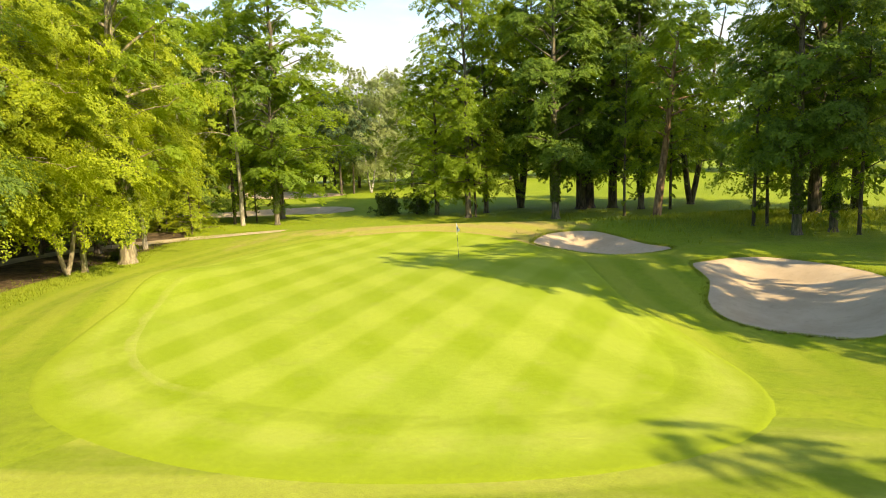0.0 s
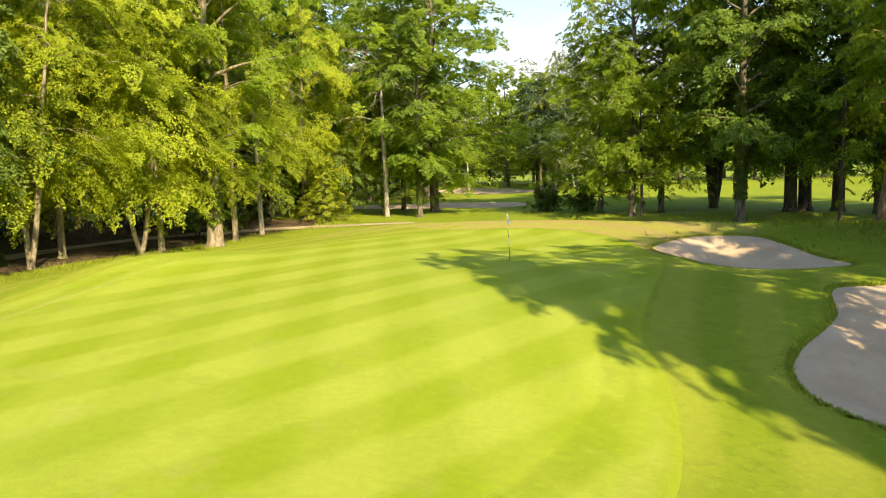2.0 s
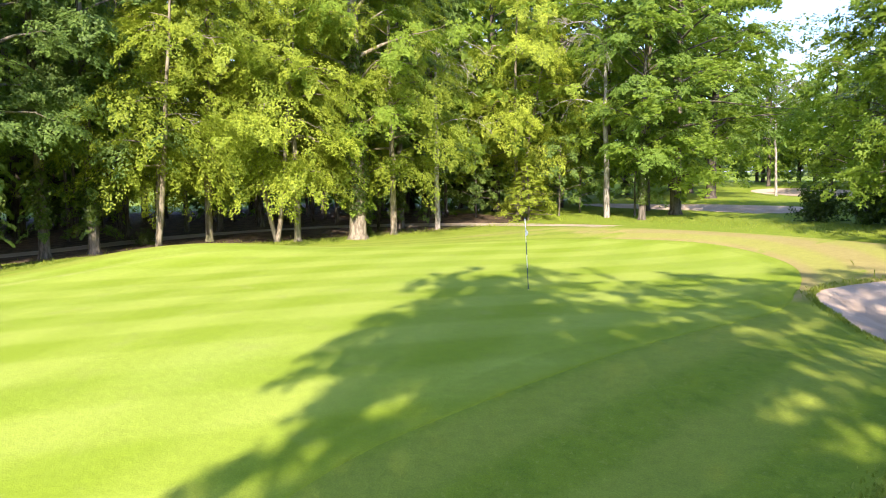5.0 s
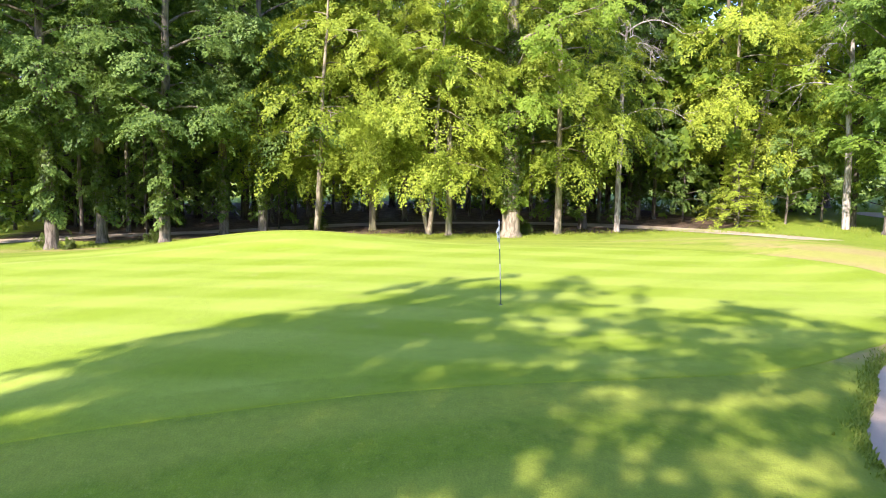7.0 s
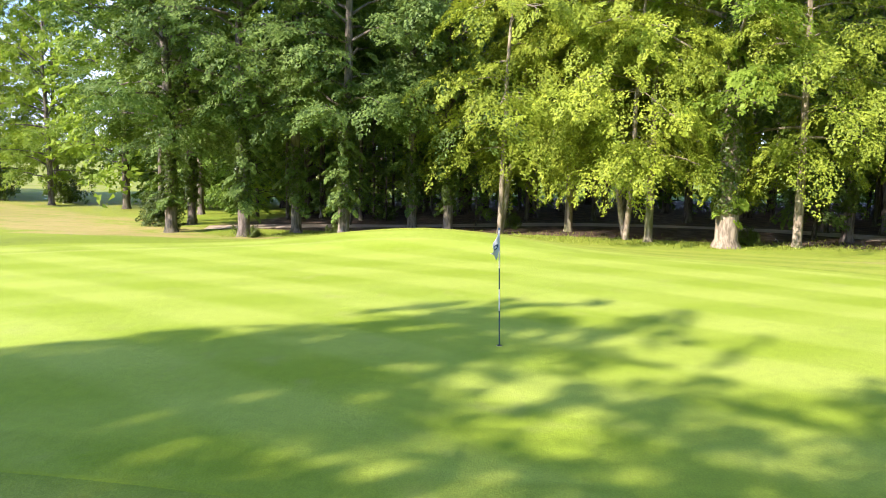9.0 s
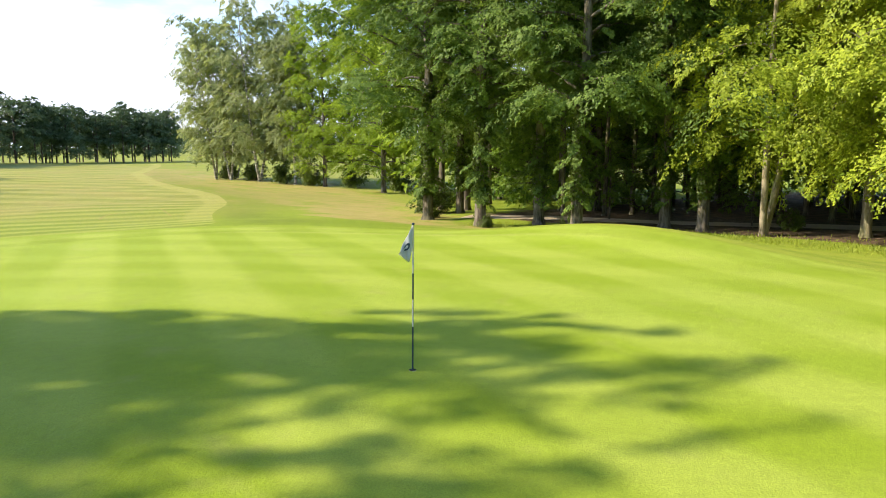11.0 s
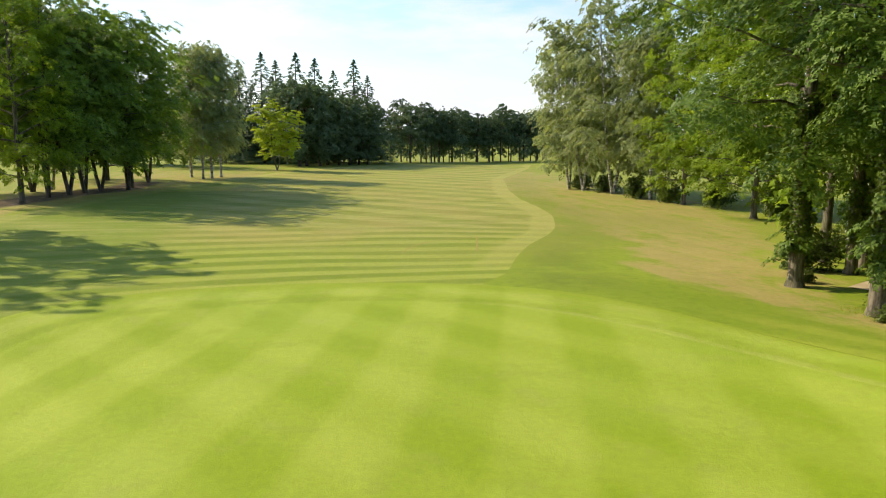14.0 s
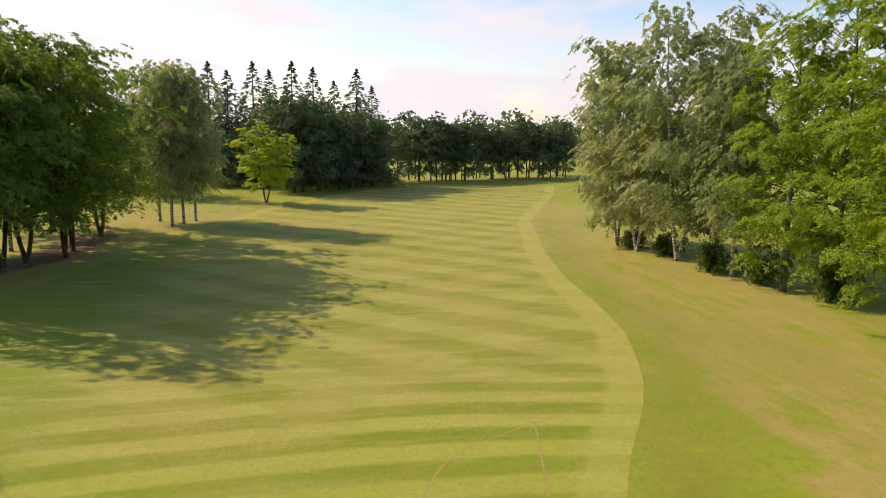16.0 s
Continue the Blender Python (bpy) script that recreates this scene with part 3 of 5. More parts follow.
tagged(new("putting_green", disc_sheet("putting_green", GREEN, 40, lambda x, y: land(x, y) + 0.014, TURF_GREEN, tuck=0.012)),
       "bright close-mown putting green with crossed mowing stripes", "putting green", kind="structure")

ring_way = np.roll(GREEN, -1, 0) - np.roll(GREEN, 1, 0)
ring_out = np.stack([ring_way[:, 1], -ring_way[:, 0]], -1) / np.linalg.norm(ring_way, axis=1, keepdims=True)
collar_wide = np.minimum(np.where(GREEN[:, 1] > 44, 0.8, np.where(GREEN[:, 0] < 4, np.interp(GREEN[:, 1], [16.5, 20, 24, 28], [3.9, 3.2, 2.4, 1.7]), np.interp(GREEN[:, 1], [16, 18, 24, 29], [3.7, 2.6, 1.8, 1.15]))), np.maximum(0.35, -inside(BUNKER_BACK, GREEN[:, 0], GREEN[:, 1]) - 0.3))
for _ in range(8):
    collar_wide = np.minimum(collar_wide, (np.roll(collar_wide, 1) + 2 * collar_wide + np.roll(collar_wide, -1)) / 4)
verts, faces, k, out = [], [], len(GREEN), []
levels = [-0.05] + [0.06 * q for q in range(1, 16)] + [0.97, 1.0]
for w in levels:
    p = GREEN + ring_out * (w * collar_wide)[:, None]
    verts += [(a, b, c + (0.009 if w < 1 else -0.03)) for (a, b), c in zip(p, land(p[:, 0], p[:, 1]))]
    out += list(w * collar_wide)
for r in range(len(levels) - 1):
    faces += [(r * k + q, (r + 1) * k + q, (r + 1) * k + (q + 1) % k, r * k + (q + 1) % k) for q in range(k)]
me = mesh_of("green_collar", verts, faces, TURF_COLLAR)
me.attributes.new("out", "FLOAT", "POINT").data.foreach_set("value", np.array(out, np.float32))
me.attributes.new("edge", "FLOAT", "POINT").data.foreach_set("value", np.repeat(np.array(levels, np.float32), k))
tagged(new("green_collar", me), "slightly longer mown collar round the putting green", "collar", kind="structure")

RIGHT_EDGE = ((18, -6.0), (14, -7.4), (12, -9.0), (10.3, -9.9), (7.2, -11.1), (3, -13), (-0.2, -14.8), (-3.5, -17), (-7.5, -19.2), (-12, -20.9), (-15, -21.9), (-21.2, -23.1), (-30.4, -24.3), (-44, -27.5), (-65, -33.5), (-100, -50), (-128, -61))
LEFT_EDGE = ((16, 9.5), (10, 18), (0, 21), (-15, 20.5), (-30, 17.5), (-45, 13), (-62, 7.5), (-80, 1), (-100, -10), (-128, -28))
rows_y = np.arange(15.3, -126, -0.8)
left = np.interp(-rows_y, [-p[0] for p in LEFT_EDGE], [p[1] for p in LEFT_EDGE])
right = np.interp(-rows_y, [-p[0] for p in RIGHT_EDGE], [p[1] for p in RIGHT_EDGE])
for _ in range(3):
    left[1:-1], right[1:-1] = (left[:-2] + 2 * left[1:-1] + left[2:]) / 4, (right[:-2] + 2 * right[1:-1] + right[2:]) / 4
verts, faces, cols = [], [], 40
for y, a, b in zip(rows_y, left, right):
    row_x = np.linspace(a, b, cols)
    row_z = land(row_x, np.full(cols, y)) + 0.004
    verts += [(x, y, z) for x, z in zip(row_x, row_z)]
for r in range(len(rows_y) - 1):
    faces += [(r * cols + c, r * cols + c + 1, (r + 1) * cols + c + 1, (r + 1) * cols + c) for c in range(cols - 1)]
me = mesh_of("fairway", verts, faces, TURF_FAIRWAY)
border = np.concatenate([np.minimum(np.linspace(0, 1, cols), 1 - np.linspace(0, 1, cols)) * abs(b - a) for a, b in zip(left, right)])
me.attributes.new("border", "FLOAT", "POINT").data.foreach_set("value", border.astype(np.float32))
tagged(new("fairway", me), "striped mown fairway with dry straw-coloured bands", "fairway", kind="structure")

for name, (ring, depth), label in (("bunker", BUNKERS[0], "pale sand bunker with a turf lip behind the green"), ("bunker", BUNKERS[1], "large pale sand bunker beside the green"),
                                   ("bunker", BUNKERS[2], "flat sand bunker on the next hole"), ("bunker", BUNKERS[3], "distant pale sand bunker")):
    tagged(new(name, disc_sheet(name, ring, 18, lambda x, y: land(x, y) - cut(x, y, ring, depth)[0], SAND)), label, "sand bunker", "sand bunkers", "structure")

tagged(new("path", ribbon("path", [(-24, 15), (-27.5, 22), (-30.5, 34), (-32.5, 44), (-32.5, 50.5), (-30, 53.4), (-25, 55.6), (-20.3, 57.4), (-16, 59.2), (-12.4, 61), (-8, 62.4)], 2.3, lambda x, y: ground_height(x, y) + 0.02 - 0.07 * ss((np.asarray(x) + 19) / 9), GRAVEL)),
       "pale gravel cart path along the wood", "path", kind="structure")

STRAW = plain("straw_turf", (0.34, 0.275, 0.095), 0.95, 0.05)
for line in ([(-6.4, 2.4), (-6.6, 1.7), (-7.1, 0.6), (-7.6, -0.8), (-8.3, -1.3), (-9.8, -2.0), (-11.9, -3.1), (-14.1, -4.2)], [(-12.1, -3.1), (-11.5, -0.7), (-11.0, 0.9), (-10.6, 2.4)]):
    tagged(new("worn_line", ribbon("worn_line", line, 0.075, lambda x, y: ground_height(x, y) + 0.008, STRAW, 3, 0.3)), "thin pale scuffed line in the fairway turf", "worn turf", kind="structure")


# ---------------------------------------------------------------- trees
def tube(verts, faces, pts, radii, sides):
    pts = np.array(pts, float)
    tan = np.gradient(pts, axis=0)
    first = len(verts)
    for k, p in enumerate(pts):
        t = tan[k] / (np.linalg.norm(tan[k]) + 1e-9)
        a = np.cross(t, (0.0, 0.0, 1.0)) if abs(t[2]) < 0.9 else np.cross(t, (1.0, 0.0, 0.0))
        a /= np.linalg.norm(a)
        b = np.cross(t, a)
        for s in range(sides):
            q = 2 * math.pi * s / sides
            verts.append(p + radii[k] * (math.cos(q) * a + math.sin(q) * b))
    for k in range(len(pts) - 1):
        for s in range(sides):
            u = (s + 1) % sides
            faces.append((first + k * sides + s, first + k * sides + u, first + (k + 1) * sides + u, first + (k + 1) * sides + s))


def leaves(rng, centres, normals, size, aspect=0.62, vary=0.35, along=None):
    """Corners of one pointed leaf at each centre; along: the way the tips roughly point."""
    k = len(centres)
    n = normals / (np.linalg.norm(normals, axis=1, keepdims=True) + 1e-9)
    u = rng.normal(size=(k, 3)) if along is None else along + rng.normal(size=(k, 3)) * 0.55
    v = np.cross(n, u)
    v /= np.linalg.norm(v, axis=1, keepdims=True) + 1e-9
    u = np.cross(v, n)
    s = size * rng.uniform(1 - vary, 1 + vary, (k, 1))
    back = centres - u * s * 0.42
    return np.stack([centres + u * s * 0.58, back + v * s * aspect / 2, back - v * s * aspect / 2], 1)


def sprays(rng, starts, ways, length, breadth, count, droop=0.35, thick=0.09, tilt=0.38, scale=1.0):
    """Leaf places, normals and ways on fan-shaped sprays that grow from the starts along the ways."""
    k = len(starts)
    ways = ways / (np.linalg.norm(ways, axis=1, keepdims=True) + 1e-9)
    side = np.cross(ways, np.array([0, 0, 1.0]))
    side /= np.linalg.norm(side, axis=1, keepdims=True) + 1e-6
    up = np.cross(side, ways)
    size = rng.uniform(0.65, 1.3, (k, 1, 1)) * np.reshape(scale, (-1, 1, 1))
    a = rng.uniform(0, 1, (k, count, 1)) ** 0.8
    b = rng.uniform(-1, 1, (k, count, 1)) * np.sin(np.clip(a * 0.85 + 0.12, 0, 1) * math.pi)
    c = rng.normal(size=(k, count, 1)) * thick
    p = starts[:, None] + size * (ways[:, None] * a * length + side[:, None] * b * breadth / 2 + up[:, None] * c)
    p[..., 2] -= (a[..., 0] ** 2) * droop * length * size[..., 0]
    nrm = 0.8 * up[:, None] + ways[:, None] * (0.55 + 0.5 * droop * a) + rng.normal(size=(k, count, 3)) * tilt
    out = ways[:, None] + side[:, None] * b * 0.8
    return p.reshape(-1, 3), nrm.reshape(-1, 3), out.reshape(-1, 3)


def crown_width(u, shape):
    if shape == "cone":
        return np.clip(1 - u, 0.01, 1)
    if shape == "column":
        return np.clip(1 - (2 * u - 0.9) ** 4 * 0.8, 0.15, 1)
    if shape == "umbrella":
        return np.clip(1 - ((u - 0.55) / 0.6) ** 2, 0.1, 1) ** 0.5
    return np.clip(1 - ((u - 0.38) / 0.66) ** 2, 0.06, 1) ** 0.55


def make_tree(name, label, seed, height, radius, trunk, clear, leaf_mat, bark_mat, shape="round", limbs=26, clumps=110, fans=3, per_fan=60, leaf_size=0.16, fan=(1.7, 1.3),
              rise=0.35, droop=0.35, dip=0.2, lean=(0.0, 0.0), fork=1, ivy=0.0, aspect=0.62, inner=0.3, skirt=0.0, shoots=0, tight=0.22, bend=1.0, thick=0.09, tilt=0.38, group=""):
    """A tree at the origin: trunk, limbs that carry side twigs, leaf sprays in clumps on the twigs, and ivy on the stem where asked."""
    rng = np.random.default_rng(seed)
    root = new(name)
    verts, faces, starts, ways, scales = [], [], [], [], []
    stems = []
    for f in range(fork):
        a = 2 * math.pi * f / fork + rng.uniform(0, 1)
        out = 0.0 if fork == 1 else 0.10 + 0.05 * rng.uniform()
        hs = np.linspace(0, 1, 11)
        top = height * (0.96 if fork == 1 else rng.uniform(0.82, 0.96))
        wob = np.cumsum(rng.normal(size=(11, 2)) * 0.012 * bend * height, axis=0) * hs[:, None]
        px = lean[0] * hs * height + math.cos(a) * out * height * hs ** 0.8 + wob[:, 0] * 0.5
        py = lean[1] * hs * height + math.sin(a) * out * height * hs ** 0.8 + wob[:, 1] * 0.5
        stem = np.stack([px, py, hs * top - 0.12], -1)
        r = trunk / fork ** 0.5 * (1 - hs) ** 0.75 + 0.02
        stem = np.insert(stem, 1, stem[0] + (stem[1] - stem[0]) * 0.22, axis=0)
        r = np.insert(r, 1, r[0] * 0.98)
        r[0] *= 1.8
        stem = np.insert(stem, 1, stem[0] + (stem[1] - stem[0]) * 0.25, axis=0)
        r = np.insert(r, 1, r[0] * 0.76)
        tube(verts, faces, stem, r, 10)
        stems.append((stem, r))
    steps = np.arange(7)
    for k in range(limbs):
        stem, r = stems[k % fork]
        u = (k + rng.uniform(0, 1)) / limbs
        z = clear + (min(height * 0.96, stem[-1, 2]) - clear) * u
        s = np.interp(z, stem[:, 2], np.arange(len(stem)))
        base = np.array([np.interp(s, np.arange(len(stem)), stem[:, c]) for c in range(3)])
        rad = float(np.interp(s, np.arange(len(stem)), r))
        az = k * 2.39996 + rng.uniform(-0.4, 0.4)
        reach = radius * float(crown_width(np.array(u), shape)) * (rng.uniform(0.9, 1.08) if shape == "cone" else rng.uniform(0.62, 1.15))
        up = rise * (0.6 + 0.8 * u) * rng.uniform(0.6, 1.3)
        d = np.array([math.cos(az), math.sin(az), 0.0])
        t = np.linspace(0, 1, 7)[:, None]
        line = base + d * t * reach + np.array([0, 0, 1.0]) * reach * (up * t * 1.6 - (up * 0.6 + skirt) * t ** 2) + np.cumsum(rng.normal(size=(7, 3)) * 0.045 * reach, axis=0) * t
        tube(verts, faces, line, np.linspace(min(rad * 0.5, 0.03 + reach * 0.022), 0.012, 7), 5 if per_fan > 30 else 3)
        m = max(2 if shape == "cone" else 1, int(round(clumps / limbs * (0.3 + 1.25 * reach / max(radius, 0.1)) * 0.78 + rng.uniform(-0.5, 0.5))))
        for q in range(m):
            w = inner + (1 - inner) * ((q + rng.uniform(0.2, 1)) / m) ** 0.8
            p = np.array([np.interp(w * 6, steps, line[:, c]) for c in range(3)])
            turn = az + (rng.choice((-1, 1)) * rng.uniform(0.4, 1.2) if q < m - 1 else rng.normal() * 0.3)
            long = reach * rng.uniform(0.16, 0.36) * (1.15 - 0.6 * w)
            tip = p + long * np.array([math.cos(turn), math.sin(turn), 0.35 * up + rng.normal() * 0.22 - 0.5 * skirt])
            if per_fan > 30:
                tube(verts, faces, [p, (p + tip) / 2 + np.array([0, 0, 0.06 * long]), tip], [0.03, 0.02, 0.008], 3)
            for j in range(fans):
                swing = turn + (rng.normal() * 0.75 if j else 0.0)
                back = rng.uniform(-0.55, 0.15) * long if j else 0.0
                scales.append((1.1 - 0.92 * u) if shape == "cone" else 1.0 - 0.4 * u)
                loose = tight * fan[1] * (scales[-1] if shape == "cone" else 1.0)
                starts.append(tip + (tip - p) / max(long, 0.01) * back + rng.normal(size=3) * loose * np.array([1, 1, 0.8]))
                ways.append((math.cos(swing), math.sin(swing), -dip + rng.normal() * 0.2))
    for stem, r in stems:
        for k in range(12 if shape == "cone" else 8):
            a = rng.uniform(0, 2 * math.pi)
            low = k / 12 * 0.06 * height if shape == "cone" else rng.uniform(0, 2.2)
            starts.append(stem[-1] + np.array([math.cos(a), math.sin(a), 0]) * 0.05 - np.array([0, 0, low]))
            ways.append((math.cos(a), math.sin(a), 2.2 if shape == "cone" else 0.3))
            scales.append(0.04 + 0.022 * k if shape == "cone" else 0.7)
    for k in range(shoots):
        stem, r = stems[k % fork]
        z = 1.4 + (clear + 2.6) * rng.uniform(0, 1)
        base = np.array([np.interp(z, stem[:, 2], stem[:, c]) for c in range(3)])
        az = rng.uniform(0, 2 * math.pi)
        out = np.array([math.cos(az), math.sin(az), rng.uniform(0.1, 0.6)])
        tip = base + out * rng.uniform(0.1, 0.25 + 0.16 * z)
        tube(verts, faces, [base, tip], [0.018, 0.006], 3)
        starts.append(tip - out * 0.2)
        ways.append((out[0], out[1], -0.35))
        scales.append(0.55)
    part("trunk", mesh_of("trunk", verts, faces, bark_mat), root)
    c, nrm, out = sprays(rng, np.array(starts), np.array(ways), fan[0], fan[1], per_fan, droop, thick, tilt, np.array(scales))
    part("crown", leaf_mesh("crown", leaves(rng, c, nrm, leaf_size, aspect, along=out), leaf_mat), root)
    if ivy:
        stem, r = stems[0]
        k = int(420 * ivy)
        z = 1.5 + ivy * rng.uniform(0, 1, k) ** 1.1
        px, py, rr = (np.interp(z, stem[:, 2], v) for v in (stem[:, 0], stem[:, 1], r))
        a = rng.uniform(0, 2 * math.pi, k)
        thick = 1.03 + np.abs(rng.normal(size=k)) * 0.28 * (0.3 + z / (1.5 + ivy)) + 0.22 * np.maximum(0, np.sin(3 * a + z * 1.7))
        out = np.stack([np.cos(a), np.sin(a), np.full(k, 0.25)], -1)
        pos = np.stack([px, py, z], -1) + out * (rr * thick)[:, None]
        part("ivy", leaf_mesh("ivy", leaves(rng, pos, out + rng.normal(size=(k, 3)) * 0.5, 0.17, 0.8), LEAF_IVY), root, "glossy ivy clothing the stem")
    return tagged(root, label, "tree", group)


USED = set()


def stand(tree, x, y, turn=0.0, scale=1.0, label="", wide=1.0):
    """Puts the tree there the first time, and a copy of it after that."""
    m = pose(x, y, at_ground(x, y) - 0.04, 0, 0, turn) @ Matrix.Diagonal((scale * wide, scale * wide, scale, 1))
    if tree.name in USED:
        tree = copy_thing(tree, m) if tree.scale == Vector((1, 1, 1)) else copy_plain(tree, m)
    else:
        USED.add(tree.name)
        tree.matrix_basis = m
    return tagged(tree, label)


def copy_plain(tree, m):
    ob = copy_thing(tree, m)
    ob.matrix_basis = m
    return ob


maple = make_tree("maple_tree", "yellow-green maple with drooping leafy sprays at the wood's edge", 11, 18, 3.5, 0.20, 4.2, LEAF_MAPLE, BARK_PALE, limbs=30, clumps=95, fans=4, per_fan=190, leaf_size=0.125,
                  fan=(2.3, 1.5), rise=0.30, droop=0.42, dip=0.25, skirt=0.30, tight=0.38, tilt=0.32, thick=0.09)
maple_b = make_tree("maple_tree", "slender yellow-green maple with hanging lower branches", 12, 15, 3.0, 0.17, 3.4, LEAF_MAPLE, BARK_PALE, limbs=28, clumps=80, fans=4, per_fan=180, leaf_size=0.125,
                    fan=(2.2, 1.4), rise=0.30, droop=0.45, dip=0.3, skirt=0.36, fork=2, tight=0.38, tilt=0.32, thick=0.09)
oak = make_tree("oak_tree", "tall ivy-clad oak with a thick flared trunk", 21, 25, 4.4, 0.52, 6.5, LEAF_LIME, BARK_PALE, limbs=34, clumps=130, fans=4, per_fan=90, leaf_size=0.17, rise=0.6, ivy=10.0, shoots=46, tilt=0.28, thick=0.07)
ash = make_tree("ash_tree", "tall mid-green ash with ivy on its stem", 31, 24, 3.8, 0.30, 5.8, LEAF_ASH, BARK_GREY, limbs=40, clumps=140, fans=4, per_fan=110, leaf_size=0.15, fan=(1.9, 1.3), rise=0.5, ivy=6.0, shoots=40, skirt=0.1, tilt=0.28, thick=0.07)
ash_b = make_tree("ash_tree", "mid-green ash at the wood's edge", 32, 22, 3.6, 0.27, 5.4, LEAF_ASH, BARK_GREY, limbs=36, clumps=120, fans=4, per_fan=80, leaf_size=0.17, fan=(1.9, 1.3), rise=0.45, ivy=3.0, shoots=30, skirt=0.1, tilt=0.28, thick=0.07)
ash_c = make_tree("ash_tree", "tall bare-stemmed woodland ash", 33, 23, 3.6, 0.24, 7.5, LEAF_ASH, BARK_GREY, limbs=26, clumps=60, fans=3, per_fan=24, leaf_size=0.36, fan=(2.0, 1.5), rise=0.5)
dark = make_tree("beech_tree", "tall dark green beech", 41, 25, 5.0, 0.46, 3.6, LEAF_DARK, BARK_DARK, limbs=44, clumps=190, fans=4, per_fan=56, leaf_size=0.265, fan=(2.1, 1.4), rise=0.45, tilt=0.28, thick=0.07)
shade_tree = make_tree("beech_tree", "unseen dense beech placed to cast shade on the green and fairway", 46, 25, 5.8, 0.46, 3.2, LEAF_DARK, BARK_DARK, limbs=44, clumps=150, fans=4, per_fan=44, leaf_size=0.34, fan=(2.0, 1.5), rise=0.45, inner=0.1)
dark_b = make_tree("beech_tree", "dark green tree with several stems", 42, 23, 4.6, 0.50, 3.3, LEAF_DARK, BARK_DARK, limbs=42, clumps=180, fans=4, per_fan=66, leaf_size=0.24, fan=(2.1, 1.4), rise=0.45, fork=3, tilt=0.28, thick=0.07)
slim = make_tree("young_ash", "slim young tree with a thin stem", 43, 15, 2.6, 0.11, 2.8, LEAF_LIME, BARK_DARK, limbs=22, clumps=60, fans=3, per_fan=70, leaf_size=0.155, fan=(1.4, 1.0), rise=0.5, shoots=16, tilt=0.28, thick=0.07)
ivied = make_tree("ivied_tree", "tall tree with an ivy-covered trunk", 44, 24, 4.0, 0.34, 4.6, LEAF_DARK, BARK_GREY, limbs=34, clumps=150, fans=4, per_fan=70, leaf_size=0.22, fan=(2.0, 1.4), rise=0.5, ivy=7.0, tilt=0.28, thick=0.07)
leaning = make_tree("leaning_tree", "leaning tree with a bare reddish trunk", 45, 17, 3.8, 0.36, 6.0, LEAF_LIME, BARK_RED, limbs=24, clumps=90, fans=4, per_fan=90, leaf_size=0.16, fan=(1.7, 1.3), rise=0.35, lean=(0.11, 0.02), tilt=0.28, thick=0.07)
lime = make_tree("lime_tree", "big fresh green lime tree", 51, 24, 4.9, 0.27, 2.6, LEAF_LIME, BARK_GREY, limbs=44, clumps=270, fans=4, per_fan=50, leaf_size=0.186, fan=(1.25, 1.0), rise=0.5, shoots=26, skirt=0.08, tilt=0.36, thick=0.1, tight=0.5)
sycamore = make_tree("sycamore_tree", "big wide-crowned sycamore with low hanging branches", 52, 24, 5.6, 0.27, 5.0, LEAF_SYCAMORE, BARK_GREY, limbs=46, clumps=250, fans=4, per_fan=86, leaf_size=0.16, fan=(1.5, 1.15), rise=0.42, skirt=0.1, ivy=6.5, shoots=44, tilt=0.28, thick=0.07, tight=0.4)
birch = make_tree("birch_tree", "tall grey-green birch with hanging twigs", 61, 22, 4.0, 0.20, 2.4, LEAF_BIRCH, BARK_BIRCH, limbs=46, clumps=380, fans=4, per_fan=40, leaf_size=0.182, fan=(1.0, 0.8), rise=0.55, droop=0.4, dip=0.4, fork=2, tilt=0.28, thick=0.07, inner=0.2, tight=0.75)
birch_b = make_tree("birch_tree", "birch with white stem and weeping twigs", 62, 19, 3.2, 0.17, 3.5, LEAF_BIRCH, BARK_BIRCH, limbs=40, clumps=260, fans=4, per_fan=36, leaf_size=0.19, fan=(1.05, 0.75), rise=0.6, droop=0.5, dip=0.4, tilt=0.28, thick=0.07, inner=0.2, tight=0.7)
grove = make_tree("lime_tree", "dark leafy tree in the grove beside the fairway", 71, 19, 5.4, 0.24, 3.6, LEAF_GROVE, BARK_DARK, limbs=36, clumps=210, fans=4, per_fan=40, leaf_size=0.21, fan=(1.4, 1.1), rise=0.35, skirt=0.06, fork=2, tilt=0.28, thick=0.07, tight=0.5)
golden = make_tree("golden_tree", "small round golden-yellow tree on the fairway", 81, 11.5, 3.3, 0.16, 2.0, LEAF_GOLD, BARK_GREY, limbs=40, clumps=280, fans=3, per_fan=100, leaf_size=0.17, fan=(0.9, 0.8), rise=0.5, fork=2, tilt=0.28, thick=0.07, droop=0.15, dip=0.05, tight=0.5)
spruce = make_tree("spruce_tree", "tall dark blue-green spruce", 91, 26, 7.6, 0.28, 1.5, NEEDLE_SPRUCE, BARK_DARK, shape="cone", limbs=110, clumps=380, fans=3, per_fan=18, leaf_size=0.38, fan=(1.5, 1.1), rise=0.0, droop=0.30, dip=0.12, skirt=0.22, aspect=0.34, bend=0.15, tight=0.3)
pine = make_tree("pine_tree", "far pine with a bare stem and dark crown", 92, 17, 3.6, 0.20, 5.4, NEEDLE_PINE, BARK_DARK, limbs=26, clumps=90, fans=3, per_fan=30, leaf_size=0.4, fan=(1.5, 1.3), rise=0.3, droop=0.3, dip=0.2, aspect=0.45, tilt=0.5)
